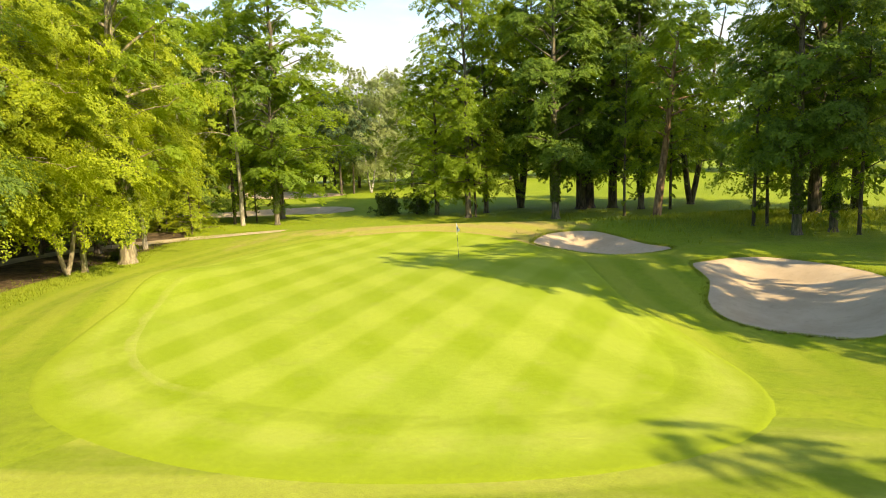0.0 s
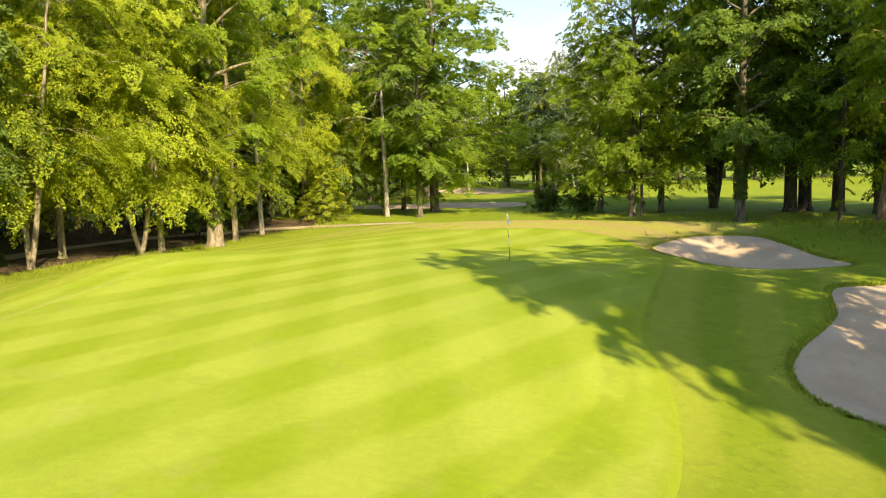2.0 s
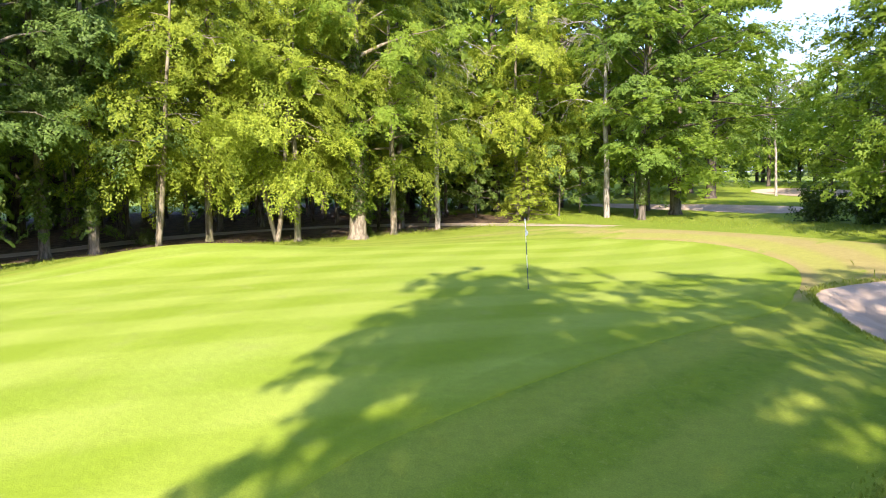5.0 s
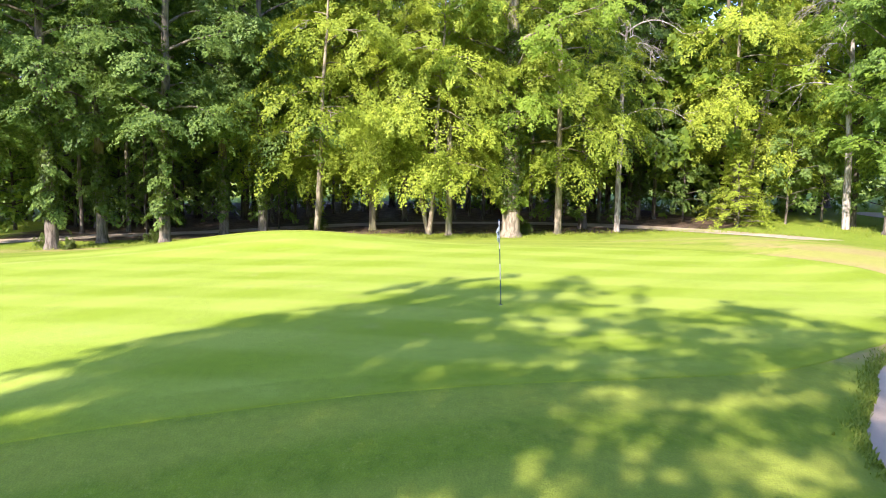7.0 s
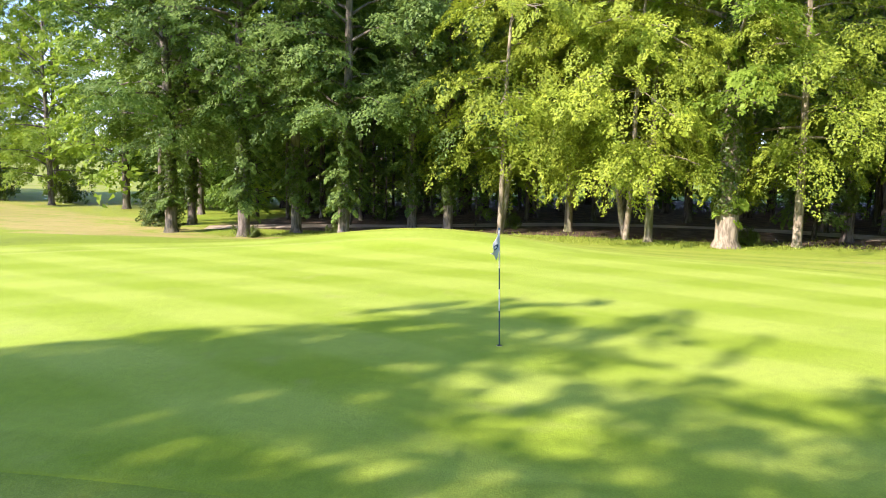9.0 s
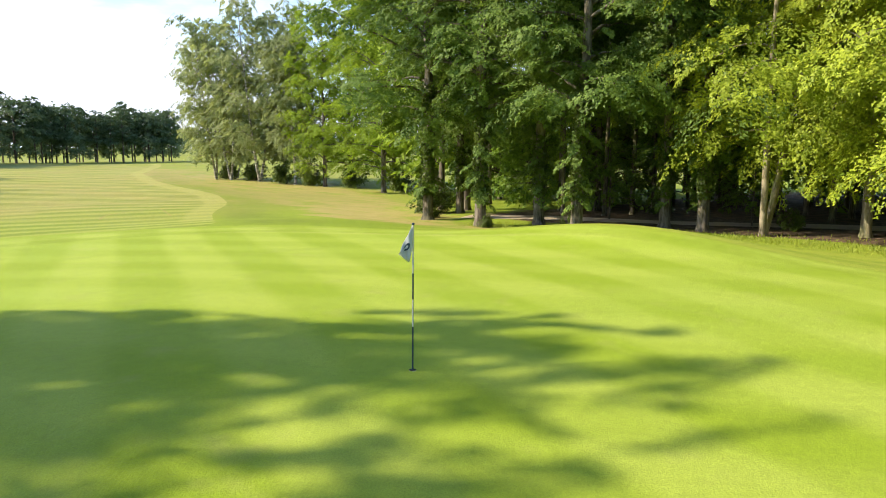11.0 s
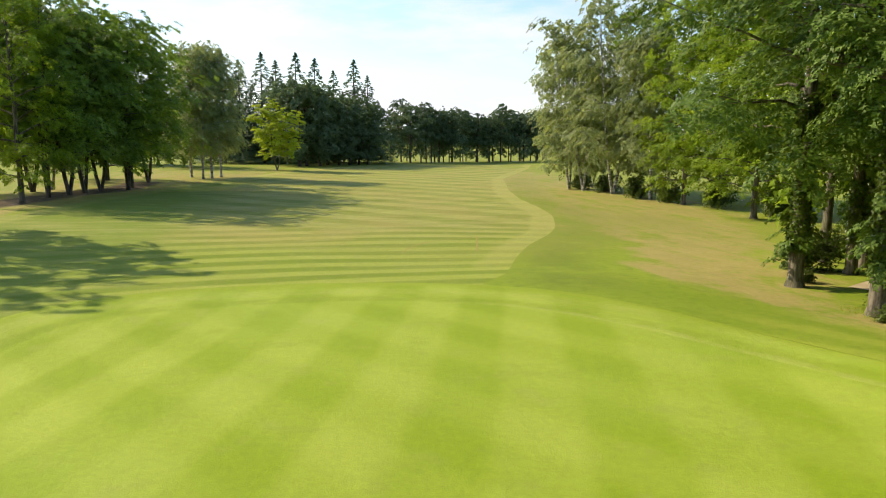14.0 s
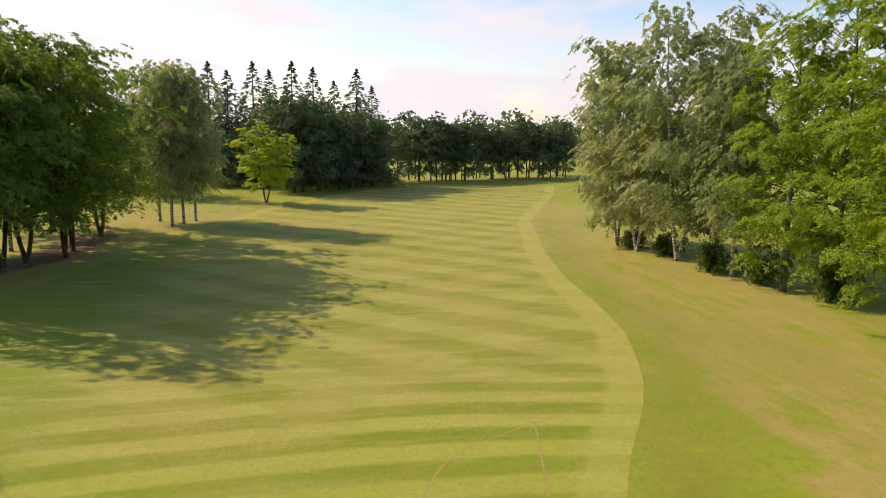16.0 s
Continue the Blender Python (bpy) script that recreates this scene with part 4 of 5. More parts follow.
round_dark = make_tree("broadleaf_tree", "broad dark round-crowned tree", 93, 15, 5.6, 0.30, 1.6, LEAF_DARK, BARK_DARK, limbs=34, clumps=110, fans=3, per_fan=18, leaf_size=0.52, fan=(1.9, 1.5), rise=0.35, skirt=0.2, tilt=0.5, tight=0.35)
round_hazed = make_tree("broadleaf_tree", "broad round-crowned tree closing the fairway, leaves tinted blue-green by painted haze", 98, 15, 5.4, 0.30, 1.6, LEAF_HAZED, BARK_DARK, limbs=36, clumps=200, fans=4, per_fan=16, leaf_size=0.41, fan=(1.3, 1.1), rise=0.4, skirt=0.1, tilt=0.5, tight=0.5)
lime_far = make_tree("lime_tree", "far broad green tree", 96, 20, 5.6, 0.30, 2.5, LEAF_LIME, BARK_DARK, limbs=34, clumps=110, fans=3, per_fan=18, leaf_size=0.5, fan=(1.9, 1.5), rise=0.4, tilt=0.5, tight=0.35)
# Out-of-view tree whose high crown is set to drop dappled shade.
shade_ash = make_tree("ash_tree", "unseen bare-stemmed ash with an open high crown, placed to dapple the green with shade", 97, 23, 4.2, 0.26, 14.5, LEAF_ASH, BARK_GREY, limbs=22, clumps=64, fans=3, per_fan=34, leaf_size=0.27, fan=(1.7, 1.2), rise=0.4)
sapling = make_tree("young_spruce", "small bright green young conifer", 94, 5.0, 1.5, 0.06, 0.4, LEAF_MAPLE, BARK_GREY, shape="cone", limbs=44, clumps=110, fans=2, per_fan=44, leaf_size=0.13, fan=(0.85, 0.6), rise=0.1, droop=0.25, dip=0.1, aspect=0.45, tilt=0.28, thick=0.07)
under = make_tree("sapling", "thin leafy understorey sapling in the wood", 95, 5.5, 1.5, 0.05, 0.8, LEAF_ASH, BARK_GREY, limbs=20, clumps=36, fans=2, per_fan=36, leaf_size=0.18, fan=(1.0, 0.8))

# the edge of the wood beside the green
for tree, x, y, turn, k in ((oak, -22.3, 44.3, 20, 1.0), (maple_b, -23.8, 39.7, 0, 1.1), (maple, -23.3, 40.8, 80, 0.95), (maple, -23.5, 47.5, 200, 1.0), (maple_b, -24.4, 33.1, 140, 1.15), (maple, -26.6, 36.5, 300, 1.05),
                            (ash_b, -25.0, 30.0, 30, 1.0), (ash, -21.4, 25.3, 0, 0.95), (ash, -19.8, 20.3, 130, 1.0), (ash_b, -22.9, 21.7, 220, 1.05), (ash_b, -25.5, 27.7, 90, 1.0),
                            (ash_b, -27.8, 11.2, 10, 1.0), (ash_c, -27.2, 9.3, 110, 0.9), (ash_b, -25.6, 12.8, 50, 0.95), (ash_c, -33.9, 7.5, 50, 1.0),
                            (ash_b, -28.0, 50.6, 40, 1.0), (ash_b, -33.5, 56.8, 280, 0.95)):
    stand(tree, x, y, turn, k)
stand(sycamore, -21.0, 14.8, 250, 0.98, "", 1.15)
# behind the path and round the back of the green
for tree, x, y, turn, k in ((sapling, -27.5, 61.5, 90, 0.8), (under, -25.2, 63.5, 0, 1.2), (under, -21.0, 67.5, 100, 1.2), (under, -29.5, 58.5, 200, 1.1), (under, -26.5, 67, 300, 1.3), (maple_b, -28.6, 62.0, 75, 1.3), (slim, -22.9, 66.6, 0, 1.3), (ash_c, -24.0, 72.4, 160, 0.95), (ivied, -18.2, 65.1, 60, 0.72),
                            (lime_far, -34, 64, 250, 1.15), (dark, -40, 77, 100, 1.1), (round_dark, -40, 58, 10, 1.5), (round_dark, -42, 70, 100, 1.5), (lime_far, -47, 62, 200, 1.2), (dark, -38, 88, 60, 1.1), (dark, -30.5, 90, 160, 1.05), (dark_b, -36.5, 71.5, 30, 1.1), (lime_far, -48, 80, 30, 1.2), (lime_far, -40, 99, 0, 1.2), (lime_far, -47, 104, 120, 1.2), (round_dark, -52, 112, 50, 1.3), (round_dark, -45, 93, 200, 1.2)):
    stand(tree, x, y, turn, k)
stand(lime, -19.4, 70.3, 0, 1.05, "", 1.5)
stand(sapling, -24.3, 59.6, 0, 1.0, "", 1.25)
# inside the wood
rng = np.random.default_rng(7)
spots = []
while len(spots) < 44:
    x, y = rng.uniform(-64, -32.5), rng.uniform(6, 62)
    if all(math.hypot(x - a, y - b) > 3.4 for a, b in spots):
        spots.append((x, y))
for k, (x, y) in enumerate(spots):
    stand(ash_c if k % 3 else lime_far, x, y, rng.uniform(0, 360), rng.uniform(0.9, 1.15))
for x, y, k in ((-42, 0, 0.8), (-48, 4, 0.9), (-47, -5, 0.9), (-54, -2, 1.0), (-39, 4, 0.6), (-37, 69, 0.7), (-41, 65, 0.75), (-45, 68, 0.9), (-33, 71, 0.6), (-50, 60, 0.9), (-33, 13, 0.45), (-36.5, 9.5, 0.55), (-40, 14, 0.6), (-37, 18.5, 0.5), (-44, 9, 0.7), (-46, 30, 0.5), (-46, 42, 0.5), (-50, 20, 0.6), (-52, 50, 0.6), (-66, 20, 1.0), (-66, 34, 1.0), (-66, 48, 1.0), (-60, 58, 1.0), (-64, 8, 1.0)):
    stand(round_dark, x, y, 60 * k * x, k)
for k in range(12):
    stand(under, rng.uniform(-44, -26), rng.uniform(14, 58), rng.uniform(0, 360), rng.uniform(0.5, 1.1))
spots = []
while len(spots) < 40:
    x, y = rng.uniform(-47, -27.5), rng.uniform(13, 58)
    way = np.interp(y, [15, 22, 34, 46, 53.5], [-24, -27.5, -30.5, -32, -29.5])
    if abs(x - way) > 2.2 and all(math.hypot(x - a, y - b) > 1.8 for a, b in spots):
        spots.append((x, y))
for x, y in spots:
    stand(ash_c, x, y, rng.uniform(0, 360), rng.uniform(0.75, 1.0), "thin dark stem inside the wood", 0.62)
# trees right of the green and behind it
for tree, x, y, turn, k in ((lime, 0.2, 66.0, 90, 1.0), (slim, 0.9, 66.2, 200, 0.9), (lime, 1.9, 69.0, 40, 0.9), (dark_b, 5.5, 73.0, 0, 1.05), (ivied, 8.2, 63.0, 0, 1.0), (dark, 11.3, 69.5, 120, 1.0), (dark, 12.3, 70.5, 250, 1.05),
                            (dark, 14.5, 70.0, 20, 0.95), (slim, 14.3, 62.7, 10, 1.0), (ash_b, 16.9, 68.0, 300, 1.05), (leaning, 16.3, 59.0, 0, 1.0), (slim, 19.4, 67.0, 70, 1.1), (dark_b, 22.4, 71.0, 80, 0.95), (slim, 20.8, 49.3, 30, 1.0), (slim, 21.6, 49.0, 140, 0.9),
                            (ivied, 22.3, 45.8, 200, 0.9), (ash_b, 24.9, 46.4, 0, 0.95), (dark, 27.0, 54.0, 60, 1.05), (slim, 25.7, 44.7, 70, 1.0), (round_dark, 33, 60, 200, 1.3), (round_dark, 42, 52, 10, 1.4)):
    stand(tree, x, y, turn, k)
stand(lime, -3.0, 68.8, 0, 0.62, "lower fresh green lime tree beside the gap in the trees", 1.45)
# unseen row on the sunny side, sized and placed to shade green and fairway
for tree, x, y, turn, k, wide in ((shade_tree, 27.0, 16.9, 20, 1.07, 0.46), (shade_tree, 33.7, 11.6, 197, 1.19, 0.45), (shade_ash, 29.5, 17.2, 60, 1.24, 0.55), (shade_tree, 34.4, 37.7, 217, 1.04, 0.52), (shade_tree, 30.1, 34.4, 274, 0.72, 1.11), (shade_tree, 31.3, -4.7, 327, 0.85, 0.58),
                                  (shade_tree, 47.1, 33.6, 3, 1.00, 0.61), (shade_tree, 31.1, 17.1, 100, 0.98, 0.48), (shade_tree, 35.7, 32.1, 348, 0.98, 0.74), (shade_tree, 36.1, 25.2, 254, 1.05, 0.46), (shade_tree, 30.3, 16.1, 106, 1.02, 0.54),
                                  (ash_c, 29.7, 29.7, 212, 0.97, 0.63), (ash_c, 36.1, 31.7, 267, 0.94, 0.96), (ash_c, 24.9, 20.4, 143, 0.67, 0.83), (shade_ash, 29.4, 27.2, 0, 1.0, 1.0), (shade_ash, 27.6, 25.4, 120, 0.94, 1.0), (shade_tree, 28.7, 22.4, 80, 0.76, 0.52), (shade_tree, 30.3, -10.6, 90, 0.90, 0.80), (shade_tree, 31.1, -15.6, 150, 0.88, 0.80)):
    stand(tree, x, y, turn, k, "", wide)
# grove on the sunny side of the fairway
for tree, x, y, turn, k in ((lime, 22.2, -29.0, 0, 0.84), (birch, 27.5, -37.5, 300, 1.02), (birch, 24.0, -44.0, 120, 0.98), (grove, 25.0, -41.0, 190, 1.05), (grove, 21.6, -34.3, 100, 1.0), (grove, 20.5, -37.0, 210, 1.05), (grove, 19.6, -39.2, 40, 1.0), (grove, 18.6, -41.5, 160, 1.0), (grove, 16.4, -44.0, 280, 1.0), (grove, 16.6, -47.3, 70, 1.0),
                            (birch_b, 22, -48, 10, 1.05), (birch_b, 10.5, -63.9, 0, 0.95), (birch_b, 9.5, -66.0, 120, 1.0), (birch_b, 8.4, -68.0, 240, 0.95), (birch_b, 12.5, -68, 60, 1.0), (grove, 16.3, -56.0, 130, 0.95), (round_dark, 22, -60, 190, 1.0), (golden, 0.6, -87.5, 0, 1.0)):
    stand(tree, x, y, turn, k)
# birches and limes on the shady side of the fairway
for tree, x, y, turn, k in ((birch, -35.9, -44.8, 0, 0.98), (birch, -36.2, -41.2, 70, 0.95), (birch, -37.5, -35.9, 140, 1.08), (birch, -40.3, -34.7, 200, 0.95), (lime, -39.1, -23.5, 0, 0.84), (birch_b, -38.5, -29, 100, 0.95), (lime, -40.7, -20.2, 40, 0.90), (lime, -42.5, -15, 90, 0.86),
                            (lime, -38.3, -11.5, 10, 0.92), (lime_far, -38, -3, 250, 1.05), (birch, -40, -47, 300, 0.75), (lime_far, -46, -28, 60, 0.9), (ash_b, -36, 3, 70, 0.75)):
    stand(tree, x, y, turn, k)
# conifers and dark trees closing the fairway
for k in range(9):
    stand(spruce, 12 - 4.1 * k + rng.uniform(-0.9, 0.9), -124 - 1.0 * k + rng.uniform(-3, 3), rng.uniform(0, 360), (0.95, 0.89, 0.97, 0.92, 1.0, 0.95, 0.86, 0.95, 0.83)[k], "", 1.12)
    stand(spruce, 14 - 4.1 * k + rng.uniform(-0.9, 0.9), -129 - 1.0 * k + rng.uniform(-3, 3), rng.uniform(0, 360), rng.uniform(0.68, 0.82), "", 1.2)
for k in range(8):
    stand(round_hazed, -3.6 - 2.3 * k + rng.uniform(-0.8, 0.8), -108 - 2.0 * k + rng.uniform(-2, 2), rng.uniform(0, 360), rng.uniform(1.0, 1.14) - 0.03 * k)
for k in range(34):
    stand(round_hazed if k % 5 == 2 else pine, -28 - 1.4 * k + rng.uniform(-1.2, 1.2), -138 - 0.5 * k + rng.uniform(-6, 6), rng.uniform(0, 360), rng.uniform(0.70, 0.98))
for k in range(8):
    stand(round_dark, 16 + 7 * k, -100 - 5 * k + rng.uniform(-5, 5), rng.uniform(0, 360), rng.uniform(0.8, 1.0))
# the next hole, far behind the green
for x, y, k in ((-31, 120, 0.95), (-24, 118, 0.9), (-27, 123, 0.85), (-20, 119, 0.8), (-10.5, 116, 0.9), (-4, 121, 0.9), (-36, 124, 0.85), (-44, 122, 0.9)):
    stand(lime_far, x, y, 50 * x, k)
stand(birch, -16, 107, 0, 0.9)
stand(birch, -13, 112, 60, 0.85)
stand(pine, -20, 104, 0, 0.95)
stand(pine, -18.5, 106, 90, 0.8)
for k in range(17):
    stand(round_dark, -90 + 10.0 * k + rng.uniform(-2, 2), 143 + rng.uniform(-4, 4), rng.uniform(0, 360), rng.uniform(1.0, 1.2))
    stand((round_dark, lime_far)[k % 2], -85 + 10.0 * k + rng.uniform(-2, 2), 132 + rng.uniform(-8, 8), rng.uniform(0, 360), rng.uniform(0.85, 1.1))


# ---------------------------------------------------------------- shrubs, grass, far woods
def make_shrub(name, label, seed, width, height, mat):
    rng = np.random.default_rng(seed)
    root = new(name)
    verts, faces, starts, ways = [], [], [], []
    for k in range(26):
        a, e = rng.uniform(0, 2 * math.pi), rng.uniform(0.15, 1.45)
        d = np.array([math.cos(a) * math.cos(e) * width / 2, math.sin(a) * math.cos(e) * width / 2, math.sin(e) * height])
        tube(verts, faces, [np.array([0, 0, -0.05]), d * 0.5 + rng.normal(size=3) * 0.08, d * 0.92], [0.035, 0.02, 0.006], 4)
        for w in np.linspace(0.35, 0.98, 7):
            starts.append(d * w + rng.normal(size=3) * 0.16)
            b = a + rng.normal() * 0.8
            ways.append((math.cos(b), math.sin(b), rng.normal() * 0.4))
    part("stems", mesh_of("stems", verts, faces, BARK_DARK), root)
    c, nrm, out = sprays(rng, np.array(starts), np.array(ways), 0.55, 0.5, 18, 0.2, 0.1, 0.6)
    c[:, 2] = np.maximum(c[:, 2], 0.05)
    part("foliage", leaf_mesh("foliage", leaves(rng, c, nrm, 0.20, 0.6), mat), root)
    return tagged(root, label, "shrub")


shrub = make_shrub("shrub", "dense dark evergreen shrub behind the green", 3, 3.0, 2.3, LEAF_SHRUB)
shrub_b = make_shrub("shrub", "loose dark shrub with pale new leaves", 4, 3.2, 2.6, LEAF_IVY)
stand(shrub, -8.3, 70.5)
stand(shrub_b, -5.2, 70.0)
stand(shrub, -24.6, 11.2, 80, 0.9, "dense leafy shrub under the edge of the wood")
for x, y, k in ((-20.7, 19.5, 0.32), (-19.2, 21.2, 0.25), (-21.9, 24.5, 0.3), (-22.0, 14.0, 0.3), (-23.6, 45.3, 0.35), (-27.5, 33, 0.4), (24.5, 58, 0.5), (30, 57, 0.7), (-33, 23, 0.5), (-29, 7.5, 0.6), (-37, -43, 0.9), (-38.5, -38.5, 1.0), (-38.5, -31, 1.1), (-39.5, -26.5, 1.2), (-41, -20, 1.1), (-42, -13, 1.2)):
    stand(shrub_b, x, y, 40 * k * 7, k)


def make_bare(name, label, seed, height, reach):
    """A dying tree: bare grey limbs that arch out and fork into thin twigs."""
    rng = np.random.default_rng(seed)
    root = new(name)
    verts, faces = [], []
    hs = np.linspace(0, 1, 9)
    stem = np.stack([np.cumsum(rng.normal(size=9)) * 0.08, np.cumsum(rng.normal(size=9)) * 0.08, hs * height - 0.1], -1)
    tube(verts, faces, stem, 0.19 * (1 - hs) ** 0.7 + 0.03, 8)
    part("trunk", mesh_of("trunk", verts, faces, WOOD_DEAD), root)
    for k in range(12):
        verts, faces = [], []
        z = height * rng.uniform(0.5, 0.97)
        base = np.array([np.interp(z, stem[:, 2], stem[:, c]) for c in range(3)])
        az = k * 2.4 + rng.uniform(-0.3, 0.3)
        d = np.array([math.cos(az), math.sin(az), 0.0]) * reach * rng.uniform(0.6, 1.1)
        t = np.linspace(0, 1, 8)[:, None]
        line = base + d * t + np.array([0, 0, 1.0]) * reach * (0.7 * t - 0.75 * t ** 2) + np.cumsum(rng.normal(size=(8, 3)) * 0.05, axis=0) * t
        tube(verts, faces, line, np.linspace(0.06, 0.012, 8), 5)
        for q in range(9):
            i = rng.integers(2, 8)
            way = d / np.linalg.norm(d) * rng.uniform(0.3, 1.0) + rng.normal(size=3) * 0.4
            tip = line[i] + way * 0.9 - np.array([0, 0, 0.25])
            tube(verts, faces, [line[i], line[i] + way * 0.5 + np.array([0, 0, 0.08]), tip], [0.018, 0.012, 0.005], 3)
            for _ in range(2):
                tube(verts, faces, [line[i] + way * 0.5, tip + rng.normal(size=3) * 0.35], [0.009, 0.004], 3)
        part("limb", mesh_of("limb", verts, faces, WOOD_DEAD), root)
    return tagged(root, label, "tree")


bare = make_bare("dead_tree", "dying tree with bare grey arching branches", 8, 14, 4.2)
stand(bare, -24.6, 51.6, 0, 0.95)
stand(bare, -21.6, 65.3, 130, 1.1)
stand(bare, -28.5, 99.0, 60, 0.9, "brown dying tree on the next hole", 0.8)


def grass_patch(name, label, seed, spots, tall):
    """Long uncut grass: bent blades on the given spots."""
    rng = np.random.default_rng(seed)
    p = np.array(spots)
    z = ground_height(p[:, 0], p[:, 1])
    k = len(p)
    a = rng.uniform(0, 2 * math.pi, k)
    h = tall * rng.uniform(0.5, 1.3, k)
    out = np.stack([np.cos(a), np.sin(a), np.zeros(k)], -1)
    side = np.stack([-np.sin(a), np.cos(a), np.zeros(k)], -1)
    base = np.stack([p[:, 0], p[:, 1], z - 0.02], -1)
    w = (0.012 + 0.03 * h)[:, None]
    up = np.array([0, 0, 1.0]) * h[:, None]
    bend = out * (h * rng.uniform(0.2, 0.9, k))[:, None]
    q = np.stack([base - side * w, base + side * w, base + up * 0.75 + bend * 0.5 + side * w * 0.7, base + up + bend], 1)
    return tagged(new(name, leaf_mesh(name, q, GRASS_BLADE)), label, "grass", kind="stuff")


rng = np.random.default_rng(17)
edge = []
for k in range(6500):
    y = rng.uniform(19, 60)
    x = np.interp(y, [8, 20, 26, 34, 44, 50, 56, 60], [-20.5, -19.6, -20.6, -21.7, -21.5, -23.5, -22.0, -18]) - abs(rng.normal()) * 1.6 + rng.uniform(-0.5, 0.8)
    edge.append((x, y))
grass_patch("long_grass", "fringe of uncut grass at the edge of the wood", 1, edge, 0.13)
grass_patch("long_grass", "uncut bright grass under the trees behind the bunker", 2, [(24 + rng.normal() * 5.5, 54 + rng.normal() * 3.2) for k in range(9000)], 0.32)
grass_patch("long_grass", "uncut grass behind the green", 3, [(rng.uniform(-24, 14), 66 + rng.normal() * 1.8) for k in range(3500)], 0.14)


for ring, label in ((BUNKER_BACK, "shaggy grass on the lip of the back bunker"), (BUNKER_RIGHT, "shaggy grass on the lip of the side bunker")):
    way = np.roll(ring, -1, 0) - ring
    side = -1 if inside(ring, *(ring[0] + np.array([way[0][1], -way[0][0]]) * 0.1))[0] > 0 else 1
    lip = []
    for k in range(4200):
        q = rng.integers(len(ring))
        out = np.array([way[q][1], -way[q][0]]) / np.linalg.norm(way[q]) * side
        lip.append(tuple(ring[q] + way[q] * rng.uniform() + out * (abs(rng.normal()) * 0.16 - 0.02)))
    grass_patch("lip_grass", label, 21, lip, 0.075)


def far_woods(name, label, seed, r0, r1, tall, count):
    rng = np.random.default_rng(seed)
    a = rng.uniform(0, 2 * math.pi, count)
    r = rng.uniform(r0, r1, count)
    top = tall * (0.72 + 0.28 * np.sin(a * 37) * np.sin(a * 61 + 1) + 0.12 * rng.normal(size=count))
    c = np.stack([np.cos(a) * r - 5, np.sin(a) * r - 20, top * rng.uniform(0, 1, count) ** 0.8], -1)
    n = np.stack([-np.cos(a), -np.sin(a), np.full(count, 0.8)], -1) + rng.normal(size=(count, 3)) * 0.6
    return tagged(new(name, leaf_mesh(name, leaves(rng, c, n, r0 / 170, 0.8), LEAF_FAR)), label, "woodland", kind="stuff")


far_woods("far_woods", "distant belt of dark woodland", 5, 300, 340, 15, 40000)
far_woods("horizon_woods", "low wooded ridge on the horizon", 6, 700, 780, 34, 30000)


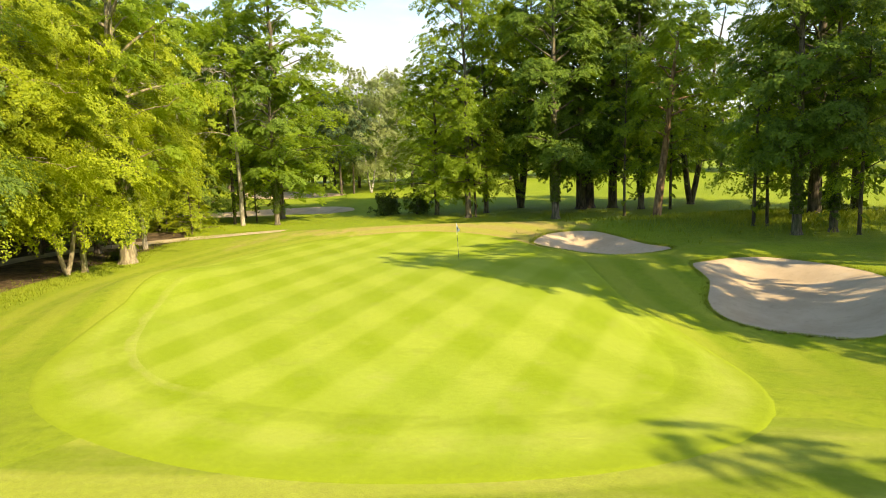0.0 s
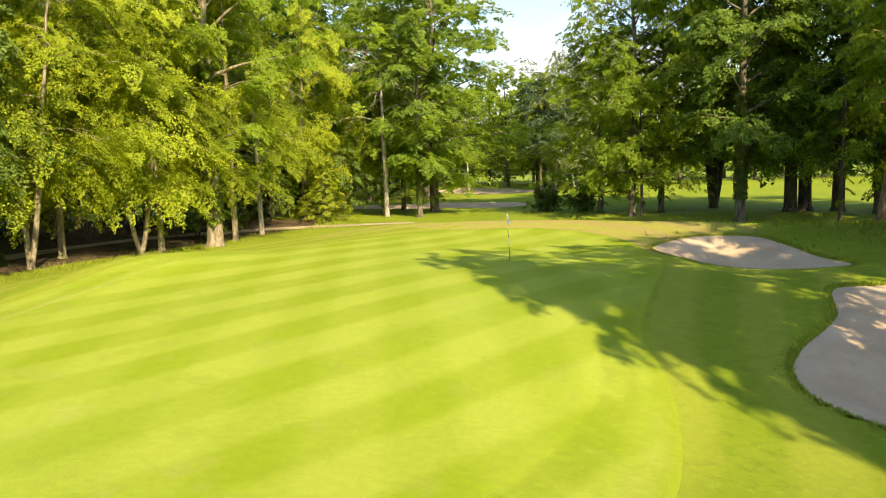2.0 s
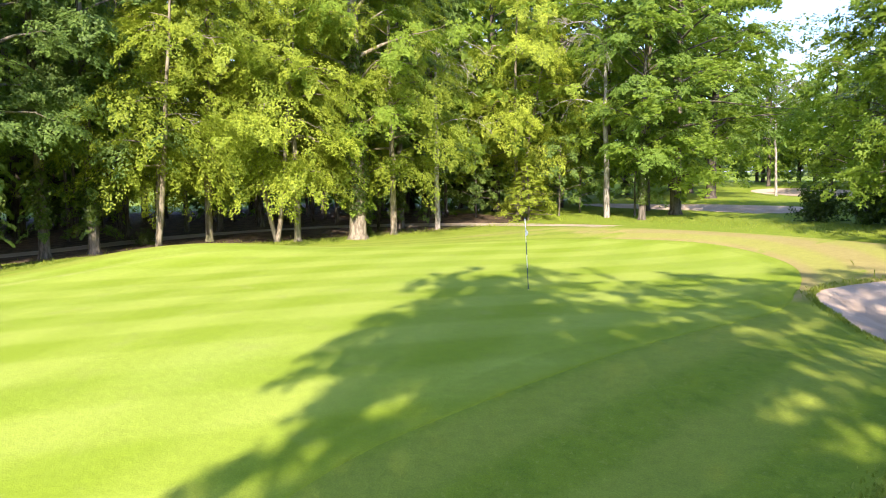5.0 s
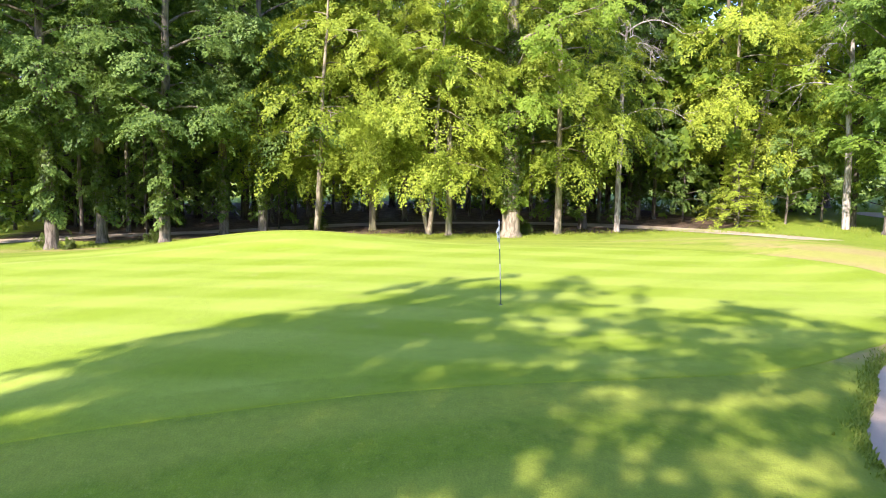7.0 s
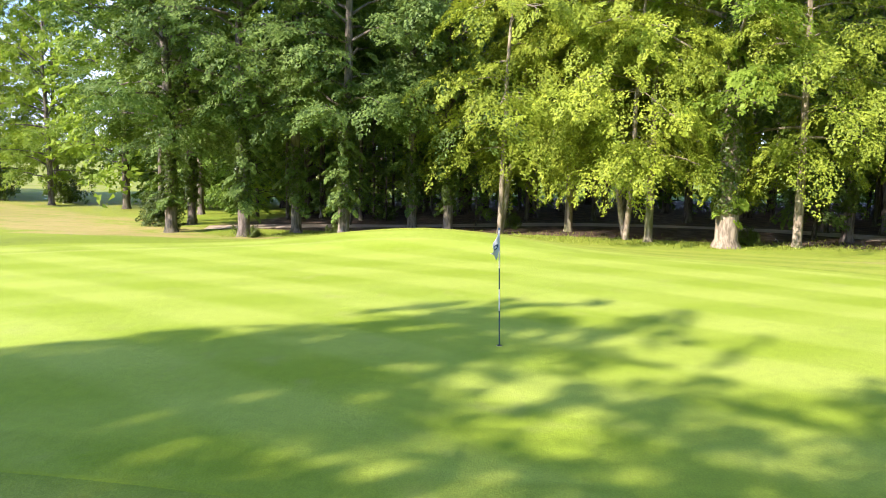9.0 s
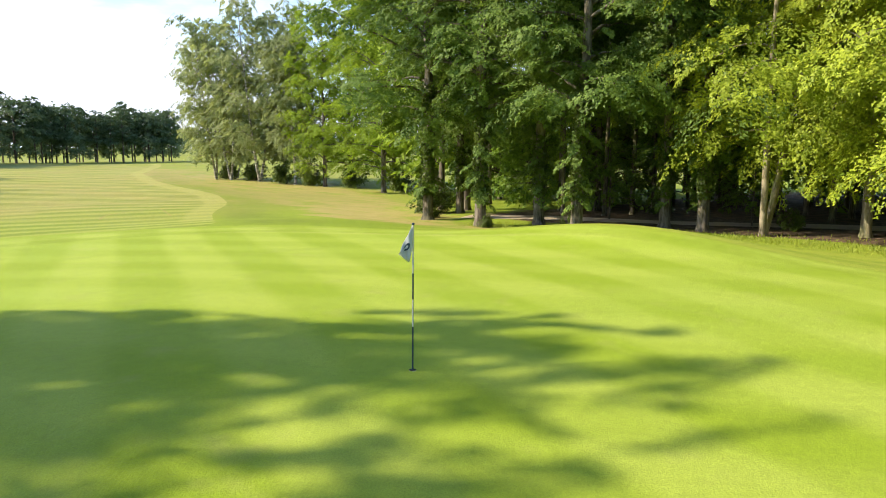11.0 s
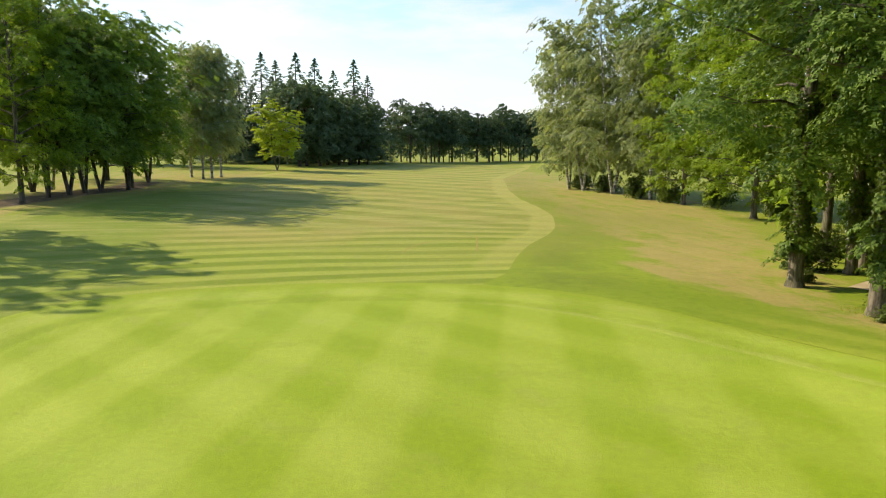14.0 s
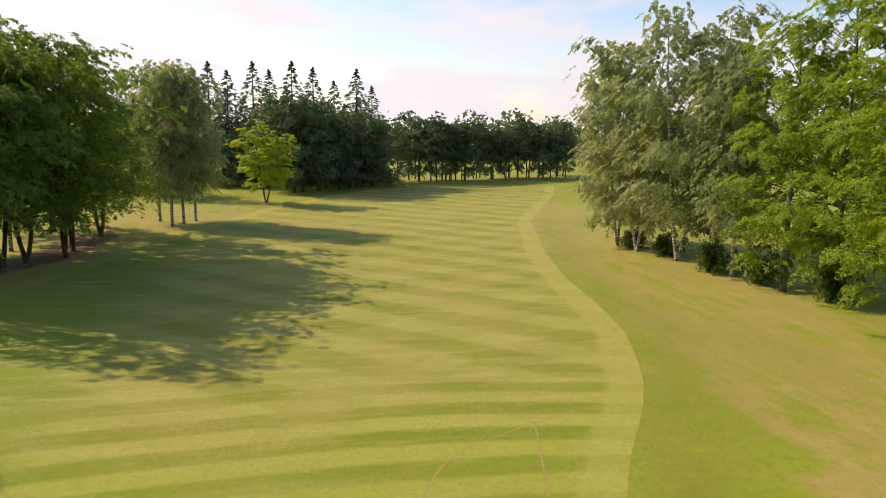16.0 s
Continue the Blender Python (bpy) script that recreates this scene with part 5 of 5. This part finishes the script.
# ---------------------------------------------------------------- flagstick
def flagstick():
    root = new("flagstick")
    white, navy = plain("white_paint", (0.78, 0.78, 0.76), 0.35), plain("navy_paint", (0.015, 0.050, 0.105), 0.35)
    cloth = plain("flag_cloth", (0.72, 0.76, 0.80), 0.8, 0.2)
    tall, lean = 2.14, np.array([-0.037, -0.037])
    cuts = (0.0, 0.64, 1.04, 1.42, 2.12)
    for k, (a, b) in enumerate(zip(cuts[:-1], cuts[1:])):
        verts, faces = [], []
        tube(verts, faces, [(lean[0] * z, lean[1] * z, z) for z in np.linspace(a - (0.12 if k == 0 else 0), b, 4)], [0.0125] * 4, 10)
        part("pole_section", mesh_of("pole_section", verts, faces, (navy, white)[k % 2]), root, ("navy blue band of the pole", "white band of the pole")[k % 2])
    bm = bmesh.new()
    bmesh.ops.create_uvsphere(bm, u_segments=10, v_segments=8, radius=0.022, matrix=Matrix.Translation((lean[0] * 2.13, lean[1] * 2.13, 2.13)))
    me = bpy.data.meshes.new("knob")
    bm.to_mesh(me)
    bm.free()
    me.materials.append(navy)
    part("knob", me, root, "dark knob on the tip")
    # limp cloth hanging from the pole
    d, e = (0.87, -0.50), (0.50, 0.87)

    def cloth_at(u, v):
        top, low = 2.11 - 0.39 * u, 1.78 - 0.21 * min(u / 0.2, 1.0) + 0.13 * max(0.0, (u - 0.2) / 0.8)
        return 0.195 * u, top + (low - top) * v, 0.045 * math.sin(u * 8 + v * 2.2) * u ** 0.7

    cols, rows, verts, faces = 14, 16, [], []
    for r in range(rows):
        for c in range(cols):
            u, v = c / (cols - 1), r / (rows - 1)
            out, z, fold = cloth_at(u, v)
            verts.append((lean[0] * z + 0.012 * d[0] + out * d[0] + fold * e[0], lean[1] * z + 0.012 * d[1] + out * d[1] + fold * e[1], z))
    faces = [(r * cols + c, r * cols + c + 1, (r + 1) * cols + c + 1, (r + 1) * cols + c) for r in range(rows - 1) for c in range(cols - 1)]
    flag = part("flag", mesh_of("flag", verts, faces, cloth), root, "limp white flag with a round navy emblem")
    for face in (-1, 1):
        verts, faces = [], []
        for k in range(25):
            for r in (0.022, 0.046):
                a = 0.5 + k / 24 * 5.4
                u, v = 0.42 + math.cos(a) * r / 0.195, 0.44 + math.sin(a) * r / 0.34
                out, z, fold = cloth_at(u, v)
                fold += face * 0.006
                verts.append((lean[0] * z + (0.012 + out) * d[0] + fold * e[0], lean[1] * z + (0.012 + out) * d[1] + fold * e[1], z))
        faces = [(2 * k, 2 * k + 1, 2 * k + 3, 2 * k + 2) for k in range(24)]
        part("emblem", mesh_of("emblem", verts, faces, navy), flag, "navy ring printed on the cloth")
    sol = flag.modifiers.new("cloth", "SOLIDIFY")
    sol.thickness = 0.004
    return tagged(root, "golf flagstick with navy and white bands standing in the hole", "flagstick")


hole = (0.45, 38.6)
stick = flagstick()
stick.matrix_basis = pose(hole[0], hole[1], float(land(*hole)) + 0.014)
cup = new("hole_cup")
verts, faces = [], []
tube(verts, faces, [(0, 0, -0.10), (0, 0, 0.004)], [0.054, 0.054], 20)
part("liner", mesh_of("liner", verts, faces, plain("cup_white", (0.7, 0.7, 0.68), 0.5)), cup)
# Near-black disc over the cup stands in for its shaded inside.
verts, faces = [(0, 0, 0.006)], []
for k in range(24):
    verts.append((0.056 * math.cos(k * math.pi / 12), 0.056 * math.sin(k * math.pi / 12), 0.006))
faces = [(0, 1 + k, 1 + (k + 1) % 24) for k in range(24)]
part("opening", mesh_of("opening", verts, faces, plain("cup_shade", (0.01, 0.012, 0.01), 0.9)), cup)
cup.matrix_basis = pose(hole[0], hole[1], float(land(*hole)) + 0.014)
tagged(cup, "round cup of the hole sunk in the green", "hole")
